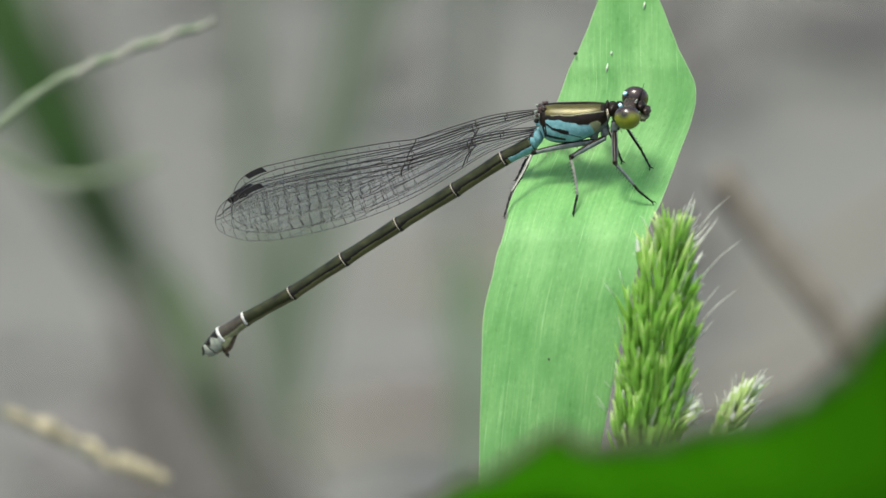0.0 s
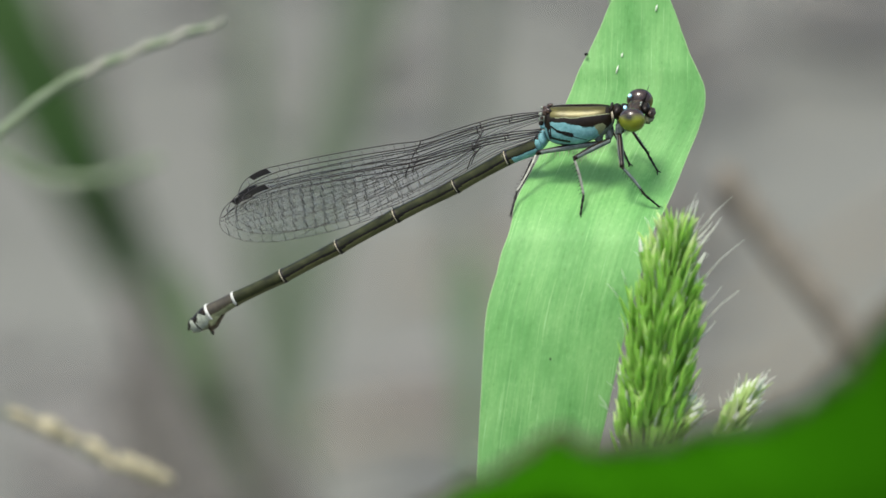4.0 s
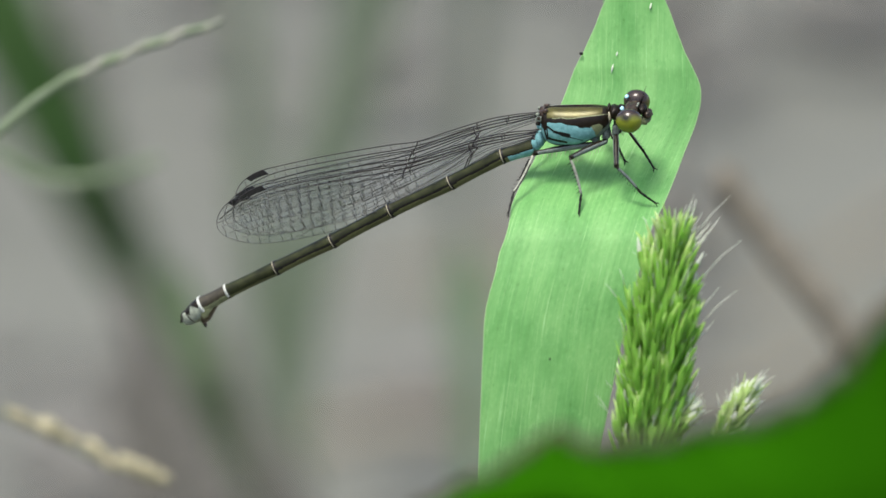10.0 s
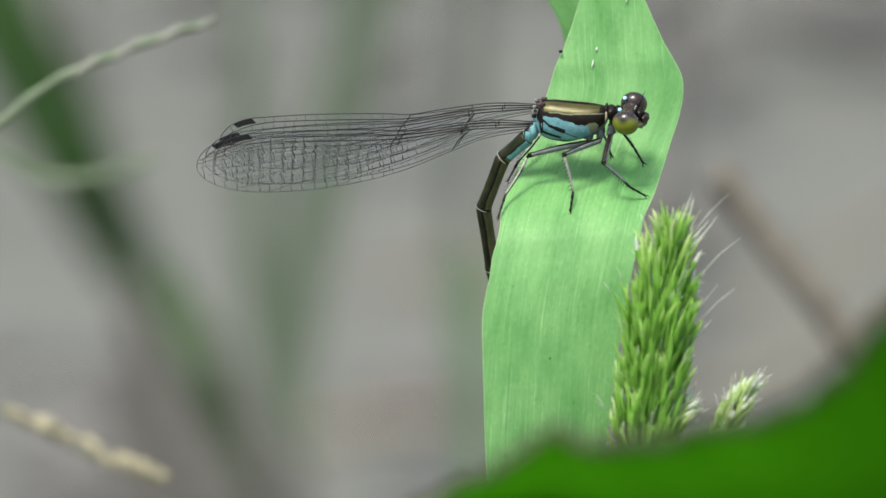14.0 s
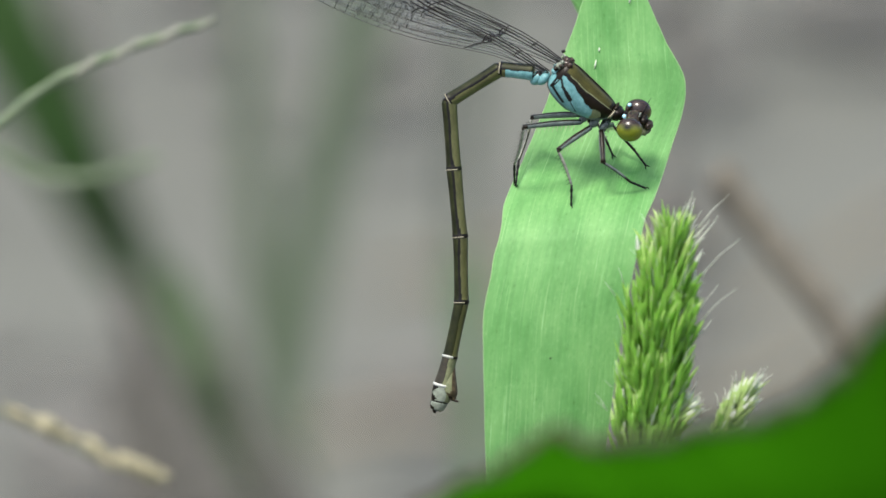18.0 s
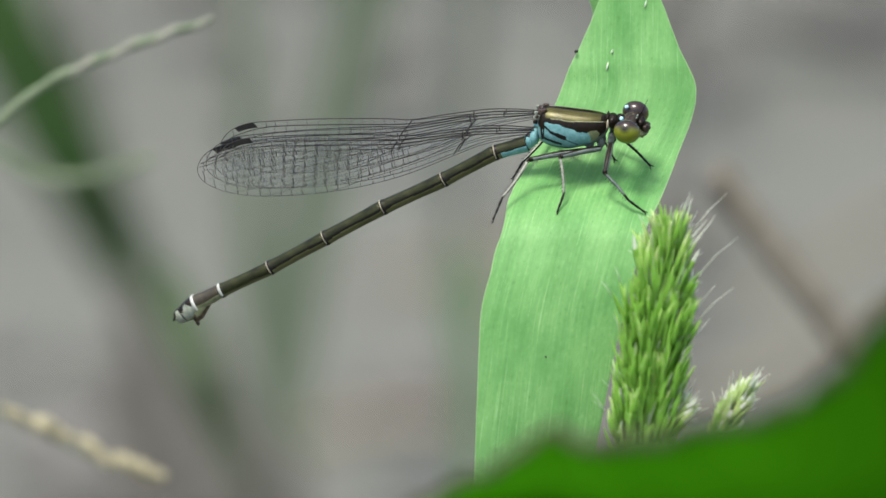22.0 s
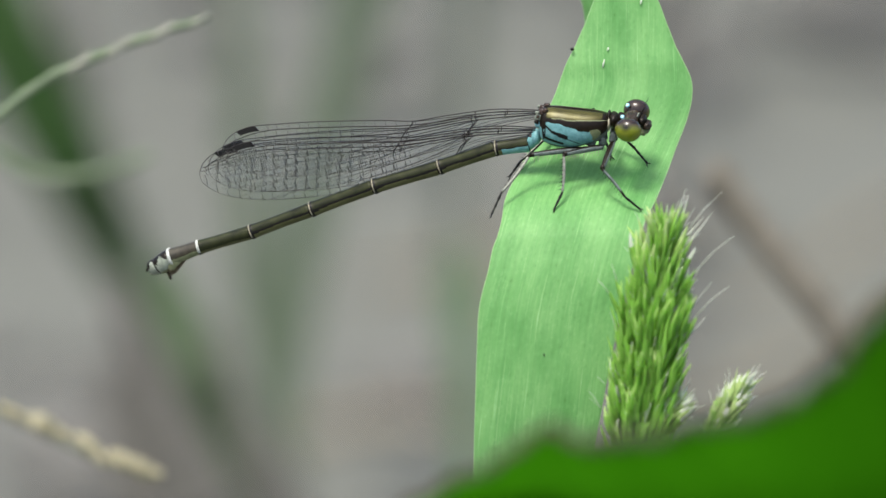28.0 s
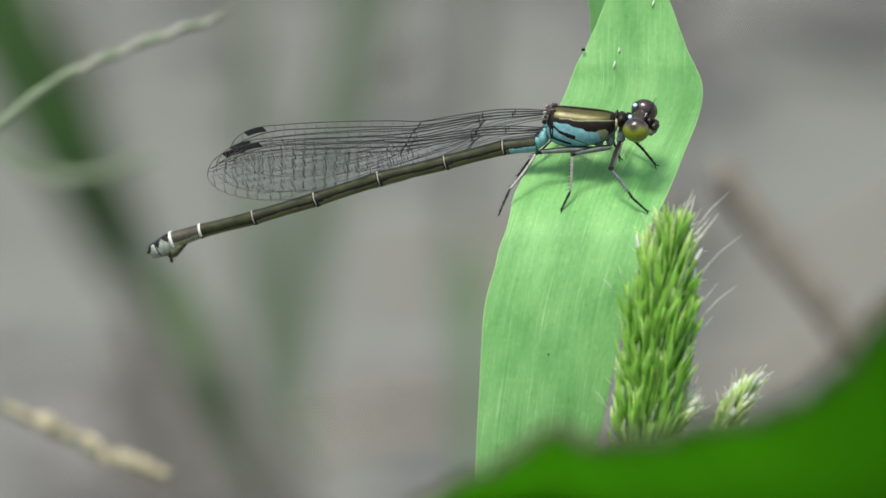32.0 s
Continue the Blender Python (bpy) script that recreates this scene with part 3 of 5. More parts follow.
def build_seed_head(foot, top, radius, count, label, seed, size=1.0, awns=120, lime=0.08):
    """foot, top: world places of the spike's ends."""
    rng = random.Random(seed)
    base = under(foot)
    g = thing("seed_head", base, label, "seed head", "green seed heads")
    stalk = spline(relative([base, base + Vector((0.001, 0.001, foot.z * 0.6)), foot, (foot + top) / 2, top], base), 40)
    part("stalk", tube(stalk, [0.55 - 0.42 * i / 39 for i in range(40)], 8), GREEN_STEM, g, "thin green stalk")
    meshes = [spikelet_mesh(ln * size, 0.165 * size, b_, SPIKE, mt) for ln, b_, mt in ((1.9, 0.04, SPIKE), (1.7, 0.12, FRESH), (2.1, 0.2, FRESH), (1.5, 0.1, SPIKE), (1.9, 0.1, FRESH), (1.8, 0.16, LIME), (1.8, 0.08, SPIKE), (2.0, 0.14, AWN))]
    young = [spikelet_mesh(2.0 * size, 0.17 * size, b_, FRESH if lime < 0.5 else LIME, mt) for b_, mt in ((0.04, LIME if lime < 0.5 else AWN), (0.14, LIME if lime < 0.5 else AWN))]
    a, b_ = relative([foot, top], base)
    axis = (b_ - a).normalized()
    e1 = axis.cross(Vector((0, 1, 0))).normalized()
    e2 = axis.cross(e1)
    length, hairs = (b_ - a).length, []
    core = [a + axis * length * k / 14 for k in range(15)]
    part("rachis", tube(core, [radius * 0.46 * math.sin(math.pi * (0.1 + 0.85 * k / 14)) ** 0.7 for k in range(15)], 12), SPIKE, g, "bright green core of the spike")
    for i in range(count):
        t = (i + rng.random()) / count
        ang = i * 2.39996 + rng.uniform(-0.35, 0.35)
        swell = radius * (0.45 + 0.55 * math.sin(math.pi * (0.12 + 0.83 * t)) ** 0.7) * (1 - 0.7 * t ** 3.8)
        out = e1 * math.cos(ang) + e2 * math.sin(ang)
        r = swell * rng.uniform(0.4, 0.92) ** 0.8
        place = a + axis * (t * length * 0.95) + out * r
        tuft = 1 + 0.9 * noise.noise(Vector((t * 7, math.cos(ang) * 1.3, math.sin(ang) * 1.3 + seed)))
        place += out * (tuft - 1) * radius * 0.22
        d = (axis * rng.uniform(0.9, 1.3) + out * rng.uniform(0.05, 0.5) * tuft + Vector((rng.uniform(-.16, .16), rng.uniform(-.16, .16), 0))).normalized()
        fresh = rng.random() < lime + 0.8 * max(0, t - 0.74) / 0.26
        # white-tipped husks only at both sides: bristle glints painted as tip colour
        ob = new("spikelet", rng.choice(young if fresh else (meshes if abs(math.cos(ang)) > 0.85 else meshes[:7])))
        ob.parent = g
        k, fat = rng.uniform(0.75, 1.2), rng.uniform(0.9, 1.35) * (1.3 if lime > 0.5 else 1.0)
        ob.matrix_basis = Matrix.Translation(place * MM) @ aim(d, rng.uniform(0, 6.28)) @ Matrix.Diagonal((k * fat, k * fat, k, 1))
        if rng.random() < awns / count:
            tipp = place + d * 2.0 * size * k
            ln = (rng.uniform(0.4, 1.2) if rng.random() < 0.8 or out.x < 0.1 else rng.uniform(1.8, 3.0)) * size
            dd = (d + out * rng.uniform(0.05, 0.5) + Vector((rng.uniform(-.15, .15), rng.uniform(-.15, .15), 0))).normalized()
            hairs.append(tube([tipp - d * 0.25, tipp + dd * ln * 0.5, tipp + dd * ln + out * 0.08 * ln], [0.03, 0.018, 0.005], 4)[:3])
        for _ in range(1 if rng.random() < 0.6 else 0):
            h = place + d * rng.uniform(0.4, 1.8) * size
            dd = (d * 0.8 + out * rng.uniform(0.4, 1.3)).normalized()
            hairs.append(tube([h, h + dd * rng.uniform(0.3, 0.8) * size], [0.02, 0.006], 3)[:3])
    if awns > 50:
        for t, lean, ln in ((0.88, 0.75, 2.7), (0.97, 0.15, 1.9), (0.92, 0.95, 1.8), (0.48, 0.95, 2.4)):
            p = a + axis * (t * length) + Vector((radius * 0.62 * (1 - 0.5 * t ** 5), 0, 0))
            dd = (axis + Vector((lean, -0.1, 0))).normalized()
            hairs.append(tube([p, p + dd * ln * 0.4, p + dd * ln * 0.75 + axis * 0.06, p + dd * ln + axis * 0.22], [0.04, 0.05, 0.025, 0.005], 5)[:3])
    inner = []
    for i in range(count * 3):
        t, ang = rng.random(), rng.uniform(0, 6.28)
        out = e1 * math.cos(ang) + e2 * math.sin(ang)
        swell = radius * (0.45 + 0.55 * math.sin(math.pi * (0.12 + 0.83 * t)) ** 0.7) * (1 - 0.7 * t ** 3.8)
        place = a + axis * (t * length * 0.95) + out * swell * rng.uniform(0.4, 0.88)
        d = (axis + out * rng.uniform(0.15, 0.5)).normalized()
        k = rng.uniform(0.7, 1.15) * size
        fine = rng.uniform(0.06, 0.11) * k
        inner.append(tube([place, place + d * 0.5 * k, place + d * 1.1 * k, place + d * 1.9 * k], [fine * 0.5, fine, fine * 0.8, 0.008], 5))
    tagged(part("husk", merged(*inner), SPIKE if lime < 0.5 else LIME, g, "packed green husks in the spike"), kind="stuff")
    tagged(part("bristle", merged(*hairs), AWN, g, "glassy white awns and bristles"), kind="stuff")
    return g


def build_seed_heads():
    heads = [build_seed_head(view(1140, 830, -8), view(1191, 402, -8), 2.25, 298, "dense green bristly seed head with lime tip", 4, 1.0, 60, 0.02)]
    heads.append(build_seed_head(view(1258, 805, -8), view(1322, 700, -8), 0.62, 46, "short lime seed head with white bristles", 7, 0.85, 16, 0.9))
    heads.append(build_seed_head(view(1172, 775, -8), view(1205, 735, -8), 0.6, 32, "small pale lime seed head with long bristles", 9, 0.8, 14, 0.9))
    return heads


# ---------------------------------------------------------------- the near leaf


def build_near_leaf():
    w = -92.0
    base = under(view(2500, 900, w))
    g = thing("broad_leaf", base, "deep green broad leaf with a toothed rim", "leaf")
    upper = [(720, 925), (808, 876), (885, 842), (940, 806), (985, 778), (1030, 800), (1065, 806), (1110, 796), (1180, 790), (1260, 764), (1335, 755), (1450, 702), (1515, 645), (1568, 575), (1750, 500), (2000, 560), (2200, 740), (2300, 850)]
    lower = [(720, 925), (740, 940), (850, 990), (920, 1040), (1050, 1100), (1150, 1170), (1300, 1220), (1550, 1290), (1850, 1270), (2100, 1120), (2300, 850)]
    rib = [(720, 925), (900, 938), (1150, 966), (1400, 985), (1800, 980), (2050, 935), (2300, 850)]
    n, m = 150, 13
    up, lo, mid = (spline([(x, y, 0) for x, y in c], n) for c in (upper, lower, rib))
    verts, uv = [], []
    for i in range(n):
        tooth = 18.0 * abs(math.sin(i * math.pi / 8.0 + 0.6 * math.sin(i * 0.21))) ** 0.6 - 9
        for j in range(-m, m + 1):
            k = abs(j) / m
            edge = up[i] if j < 0 else lo[i]
            p = mid[i].lerp(edge, k)
            out = (edge - mid[i])
            out = out.normalized() if out.length > 1 else Vector((0, -1, 0))
            p = p + out * tooth * k ** 4
            bulge = w - 38 * min(1.5, max(0, (p.x - 1000) / 560)) + 7 * k * k - 3.0 * math.sin(k * math.pi) + 1.0 * noise.noise(Vector((p.x * 0.006, p.y * 0.006, 1)))
            verts.append(view(p.x, p.y, bulge))
            uv.append((p.x / 39.0, p.y / 39.0))
    nx = 2 * m + 1
    front = relative(verts, base)
    back = [p + Vector((0, 0.22, -0.08)) for p in front]
    o, faces = len(front), []
    for i in range(n - 1):
        for j in range(nx - 1):
            a = i * nx + j
            faces += [(a, a + nx, a + nx + 1, a + 1), (o + a, o + a + 1, o + a + nx + 1, o + a + nx)]
        a, c = i * nx, i * nx + nx - 1
        faces += [(a, o + a, o + a + nx, a + nx), (c, c + nx, o + c + nx, o + c)]
    skin = part("leaf", ([tuple(p) for p in front + back], faces, None, uv + uv), BROAD, g)
    part("midrib", tube([p + Vector((0, -0.15, 0)) for p in front[m::nx]], [0.25 + 0.5 * i / n for i in range(n)], 8), RIB, skin, "pale green midrib")
    part("leaf_margin", tube([front[i * nx] for i in range(n)], [0.5 + 0.4 * noise.noise(Vector((i * 0.31, 4, 0))) for i in range(n)], 6), MARGIN, skin, "dark brownish toothed margin")
    for i in range(14, n - 10, 17):
        for sgn in (-1, 1):
            run = [Vector(front[min(i + int(9 * k), n - 1) * nx + m + sgn * int(k * (m - 1))]) + Vector((0, -0.06, 0)) for k in (0.05, 0.25, 0.5, 0.75, 0.98)]
            part("vein", tube(run, [0.14, 0.12, 0.1, 0.08, 0.04], 6), BROAD, skin)
    stem = spline([front[(n - 1) * nx + m], Vector(front[(n - 1) * nx + m]) * 0.75 + Vector((3, 4, 0)), Vector((0, 0, 0))], 30)
    part("petiole", tube(stem, 0.9, 8), GREEN_STEM, g, "green leaf stalk")


# ---------------------------------------------------------------- dry stalks


def build_twisted_stalk():
    base = under(view(-420, 500, 44))
    g = thing("dry_grass_stalk", base, "bleached twisted dry grass stalk", "dry stalk", "dry stalks")
    pts = [base, view(-420, 900, 44), view(-300, 520, 44), view(-110, 320, 44), view(0, 222, 44), view(90, 152, 44), view(180, 110, 44), view(290, 68, 44), view(378, 40, 44)]
    run = spline(relative(pts, base), 170)
    part("stalk", tube(run, [0.37 * (1 - 0.5 * (i / 169) ** 4) * (1 + 0.12 * math.sin(i * 0.41) + 0.1 * noise.noise(Vector((i * 0.13, 0, 0)))) for i in range(170)], 8), SAGE, g)
    twist = []
    for i in range(106, 170):
        a = i * 0.41 + 1.2 * noise.noise(Vector((i * 0.07, 2, 0)))
        twist.append(run[i] + Vector((0.08 * math.cos(a), 0.26 * math.sin(a), 0.2 * math.cos(a))))
    part("twisted_sheath", tube(twist, [0.27 * min(1, 0.3 + i / 12) * (1 - 0.6 * (i / 63) ** 5) for i in range(64)], 8), CHAFF, g, "pale papery strip wound round it")
    return g, base


def build_husk_stalk():
    base = under(view(-500, 760, 74))
    g = thing("dry_seed_stalk", base, "dry straw stalk with cream husks", "dry stalk", "dry stalks")
    pts = [base, view(-500, 1100, 74), view(-300, 640, 74), view(-90, 700, 74), view(60, 762, 74), view(160, 812, 74), view(285, 852, 74)]
    run = spline(relative(pts, base), 120)
    part("stalk", tube(run, [0.17 * (1 - 0.4 * i / 119) for i in range(120)], 8), STRAW, g)
    rng = random.Random(12)
    for x, y, ln, r in ((35, 742, 2.6, 0.6), (85, 760, 2.4, 0.85), (120, 778, 1.6, 0.6), (165, 797, 2.2, 0.7), (187, 818, 1.6, 0.5), (228, 826, 2.2, 0.85), (260, 838, 2.2, 0.8), (284, 847, 1.4, 0.6)):
        c = relative([view(x, y, 74)], base)[0]
        d = Matrix.Rotation(radians(-28 + rng.uniform(-14, 14)), 3, "Y").inverted()
        part("husk", blob(tuple(c), (ln * 0.5, r * 0.66, r * 0.7), 14, 10, rough=0.4, turn=d), HUSK, g, "cream papery husk")
    return g, base


def build_leaf(name, label, spots, depth, widths, material, cat="leaf", group="blurred grass", facing=(0, -1, 0.15), seed=0, cup=0.15):
    """A leaf that grows from the ground through the given spots, lowest first."""
    pts = [view(x, y, depth + dz) for x, y, dz in spots]
    base = under(pts[0] + Vector((0, 0.01, 0)))
    run = spline(relative([base] + pts, base), 80)
    wd = blend([widths[0] * 0.5] + list(widths), 80)
    g = thing(name, base, label, cat, group)
    skin = part("leaf", sheet(run, [max(k, 0.1) for k in wd], facing, 9, 0.25, cup, 0.05, seed=seed), material, g)
    part("midrib", tube([p + Vector((0, 0.2, 0)) for p in run], 0.35, 6), material, skin)
    return g


def build_rod(name, label, spots, depth, radii, material, cat="stem", group="", knob=0.0, taper=1.0):
    pts = [view(x, y, depth) for x, y in spots]
    base = under(pts[0] + Vector((0, 0.008, 0)))
    run = spline(relative([base] + pts, base), 60)
    g = thing(name, base, label, cat, group)
    part("stem", tube(run, [radii[0] + (radii[1] - radii[0]) * (i / 59) ** taper for i in range(60)], 10), material, g)
    for i in (24, 44):
        r = radii[0] + (radii[1] - radii[0]) * (i / 59) ** taper
        part("node", tube([run[i], run[i + 1], run[i + 2]], [r * 1.01, r * 1.1, r * 1.01], 10), material, g)
    if knob:
        part("broken_end", blob(tuple(run[-1]), (knob, knob, knob), 14, 10, rough=0.3), material, g, "rounded darker broken end")
    return g


def build_behind():
    build_rod("dead_plant", "dun dead plant stem with a blunt end", [(1900, 1300), (1640, 790), (1510, 612), (1420, 500), (1350, 412), (1288, 330)], 130, (1.5, 1.25), DUN, knob=1.4)
    build_leaf("grass_leaf", "deep green arching grass leaf", [(560, 1300, 20), (430, 800, 10), (318, 630, 0), (232, 480, 0), (155, 330, -10), (68, 160, -15), (-40, -60, -20), (-120, -300, -20)],
               480, (0.6, 0.8, 1.6, 3.0, 4.0, 4.7, 4.4, 1.6), MID_GREEN, seed=1)
    build_leaf("grass_leaf", "dark green upright grass leaf", [(470, 1300, 0), (410, 880, 0), (372, 760, 0), (342, 660, 0), (320, 570, 5), (300, 475, 10)],
               300, (2.0, 2.2, 2.6, 2.9, 2.5, 0.5), FAR_GREEN, seed=2)
    build_rod("withered_plant", "mauve grey withered stem", [(560, 1400), (400, 920), (318, 760), (262, 630), (215, 500)], 300, (3.6, 1.4), MAUVE, group="blurred stems")
    build_rod("withered_plant", "mauve grey withered stem", [(700, 1400), (550, 980), (470, 820), (415, 700), (380, 580)], 330, (3.6, 1.3), MAUVE, group="blurred stems")
    build_rod("withered_plant", "dark grey leaning withered stem", [(430, 1300), (330, 760), (245, 470), (178, 220), (130, 0), (95, -200)], 560, (0.3, 2.6), MAUVE, group="blurred stems", taper=4.0)
    build_leaf("grass_leaf", "dull green upright grass leaf", [(500, 1300, 0), (515, 700, 0), (560, 380, 0), (622, 120, 0), (660, -80, 0), (690, -220, 0)],
               420, (1.6, 2.0, 2.8, 2.8, 2.9, 0.5), FAR_DULL, seed=3)
    build_leaf("grass_leaf", "dull green upright grass leaf", [(560, 1300, 0), (510, 800, 0), (465, 520, 0), (442, 260, 0), (428, 20, 0), (400, -200, 0)],
               440, (1.6, 1.9, 2.2, 1.7, 1.2, 0.4), FAR_DULL, seed=4)
    build_leaf("grass_leaf", "grey green narrow grass leaf", [(900, 1300, 0), (850, 700, 0), (812, 480, 0), (828, 200, 0), (845, -60, 0), (865, -200, 0)],
               560, (1.0, 1.2, 1.4, 1.8, 2.0, 0.8), DIM_GREEN, seed=5)
    build_leaf("grass_leaf", "pale green short grass leaf", [(850, 1300, 0), (842, 900, 0), (834, 640, 0), (826, 510, 0), (822, 430, 0)], 380, (1.0, 1.2, 1.8, 2.4, 0.4), PALE_GREEN, seed=8)
    build_leaf("withered_leaf", "mauve grey withered grass leaf", [(300, 1300, 0), (275, 920, 0), (250, 800, 0), (225, 720, 0), (200, 650, 0)], 360, (2.4, 3.2, 3.0, 2.0, 0.4), MAUVE, seed=6)
    build_rod("withered_plant", "thin grey withered stem", [(1200, 1300), (1160, 600), (1190, 200), (1230, -60), (1260, -300)], 430, (1.2, 1.0), MAUVE, group="blurred stems")
    return build_rod("bent_grass", "pale grey green bent grass stem", [(-600, 900), (-160, 260), (-20, 268), (70, 318), (160, 320), (280, 284)], 120, (0.5, 0.35), SAGE, group="dry stalks")


# ---------------------------------------------------------------- the damselfly (millimetres: x to the head, y to the far side, z to the back)

YAW, ROLL = radians(8), radians(20)
L0 = Vector((math.sin(YAW), math.cos(YAW), 0))
FWD = Vector((math.cos(YAW), -math.sin(YAW), 0))
SIDE = L0 * math.cos(ROLL) + Vector((0, 0, 1)) * math.sin(ROLL)
BACK = Vector((0, 0, 1)) * math.cos(ROLL) - L0 * math.sin(ROLL)
BODY_TURN = Matrix(((FWD.x, SIDE.x, BACK.x), (FWD.y, SIDE.y, BACK.y), (FWD.z, SIDE.z, BACK.z)))
BODY_AT = Vector((7.7, 0, 7.2))
TAIL_ROOT = Vector((-2.56, 0, -1.06))
SEGMENTS = (2.0, 3.57, 4.1, 4.02, 3.88, 3.29, 1.78)
WING_ROOT = Vector((-1.75, 0, 0.80))
NECK = Vector((2.97, 0, 1.0))


def perch(a, b, dip):
    """The insect's pose: a forward, b up in its own upright plane, its nose dipped by that many degrees."""
    p = BODY_AT + FWD * a + BACK * (b + 0.11)
    dip -= 2.4
    return STAGE @ Matrix.Translation(p * MM) @ (BODY_TURN.to_4x4() @ Matrix.Rotation(radians(dip), 4, "Y"))


def near_bar(x, z, bars):
    best = 9.0
    for x0, z0, x1, z1, r in bars:
        d = Vector((x1 - x0, z1 - z0))
        k = max(0, min(1, ((x - x0) * d.x + (z - z0) * d.y) / d.length_squared))
        best = min(best, math.hypot(x - x0 - k * d.x, z - z0 - k * d.y) - r)
    return best


def build_thorax(g):
    prof = [(-2.42, 0.25, 0.30, 0.45), (-2.3, 0.22, 0.62, 0.78), (-2.05, 0.16, 0.86, 1.02), (-1.5, 0.10, 1.02, 1.16), (-0.8, 0.06, 1.10, 1.21), (0.0, 0.05, 1.12, 1.2),
            (0.8, 0.17, 1.06, 1.06), (1.4, 0.27, 0.95, 0.93), (1.8, 0.36, 0.8, 0.78), (2.05, 0.48, 0.6, 0.58), (2.2, 0.56, 0.36, 0.36)]
    n, m = 220, 200
    prof = [(p[0] * (0.82 if p[0] < 0 else 1.0), *p[1:]) for p in prof]
    xs, cz, hw, hh = (blend([p[k] for p in prof], m) for k in range(4))
    rings = [oval(xs[i], cz[i], hw[i], hh[i], n, 2.25) for i in range(m)]
    bars = [(-1.5, 0.34, -1.1, 0.05, 0.06), (-1.1, 0.05, -0.4, -0.16, 0.10), (-0.65, -0.1, -0.3, -0.2, 0.14), (-1.5, -0.42, -0.5, -0.66, 0.09), (-1.75, 0.5, -1.62, -0.5, 0.06), (-0.2, -0.3, 0.5, -0.62, 0.03), (-1.55, 0.34, -1.55, -0.4, 0.04)]

    def zone(i, j):
        s = j / n
        s = min(s, 1 - s) * 2
        x, _, z = rings[i][j]
        edge = 0.02 * noise.noise(Vector((x * 2, s * 6, 1)))
        s += edge
        if x < -1.52 and s < 0.5:
            return 2
        if s < 0.035:
            return 2
        if s < 0.285:
            return 1 if x < 1.75 else 2
        if s < 0.300:
            return 5 if x > -1.2 else 0
        if s < 0.425 + 0.03 * math.sin(x * 2.1) + 0.022 * x + 0.03 * noise.noise(Vector((x * 2.5, 1, 8))):
            return 2
        if near_bar(x, z, bars) < 0.0:
            return 4
        if x > 1.5 + 0.25 * math.sin(s * 14):
            return 6 if s > 0.62 else 2
        if x > 1.22 + 0.9 * (s - 0.6) + 0.12 * noise.noise(Vector((x * 3, s * 9, 4))):
            return 5
        if abs(s - 0.80 - 0.03 * math.sin(x * 3)) < 0.02:
            return 4
        if s > 0.84:
            return 6
        return 3
    v, f, ix = loft(rings, zone)
    body = part("thorax", (v, f, ix), [BRONZE, OLIVE, UMBER, BLUE, BLACK, CREAM, GREY], g, "gold olive and dark bronze thorax with turquoise sides")
    body.matrix_basis = Matrix.Translation((0, 0, 0.13 * MM))
    keel = [(x, 0, z + 0.01) for x, z in ((-1.75, 1.2), (-1.0, 1.27), (0, 1.265), (1.0, 1.235), (1.7, 1.14))]
    part("dorsal_ridge", tube(keel, [0.03, 0.045, 0.045, 0.04, 0.03], 6), UMBER, body)
    for y in (-1, 1):
        for k, (x, z, r, mt) in enumerate(((-1.8, 0.95, 0.24, RUST), (-2.0, 0.62, 0.22, WHITE), (-1.98, 0.2, 0.2, BLUE), (-1.62, 1.12, 0.17, RUST), (-2.08, 0.98, 0.11, WHITE), (-2.1, 0.42, 0.13, UMBER), (-2.02, 0.76, 0.1, FACE))):
            part("wing_hinge", blob((x, y * (0.34 + 0.05 * k), z), (r * 1.1, r * 0.8, r), 12, 9, rough=0.5), mt, body)
        for x, z, r in ((2.5, -0.36, 0.27), (1.92, -0.58, 0.28), (1.28, -0.76, 0.28)):
            part("coxa", blob((x - 0.08, y * 0.36, z + 0.06), (r * 0.75, r * 0.65, r * 1.45), 14, 10, rough=0.5), GREY, body, "grey leg base")
    part("prothorax", merged(blob((2.42, 0, 0.75), (0.42, 0.60, 0.46), 24, 16, rough=0.15), blob((2.12, 0, 0.98), (0.12, 0.5, 0.32), 20, 12, rough=0.2), blob((2.85, 0, 0.9), (0.3, 0.36, 0.34), 18, 12, rough=0.15)), UMBER, body, "dark collar behind the head")
    for y in (-1, 1):
        part("collar_rim", tube([(2.16, y * 0.62, 0.35), (2.2, y * 0.68, 0.62), (2.16, y * 0.54, 0.98)], [0.04, 0.08, 0.04], 6), PALE, body, "cream collar edge")
    part("abdomen_base", merged(blob((-2.42, 0, -0.98), (0.36, 0.44, 0.50), 20, 14, lambda q: 1 if q[2] > 0.34 or (abs(q[0] + 0.22) < 0.05) else 0),
                                blob((-2.14, 0, -0.72), (0.32, 0.52, 0.50), 20, 14, lambda q: 1 if q[0] < -0.24 else 0)), [BLUE, BLACK], body, "turquoise waist with black bands")
    return body


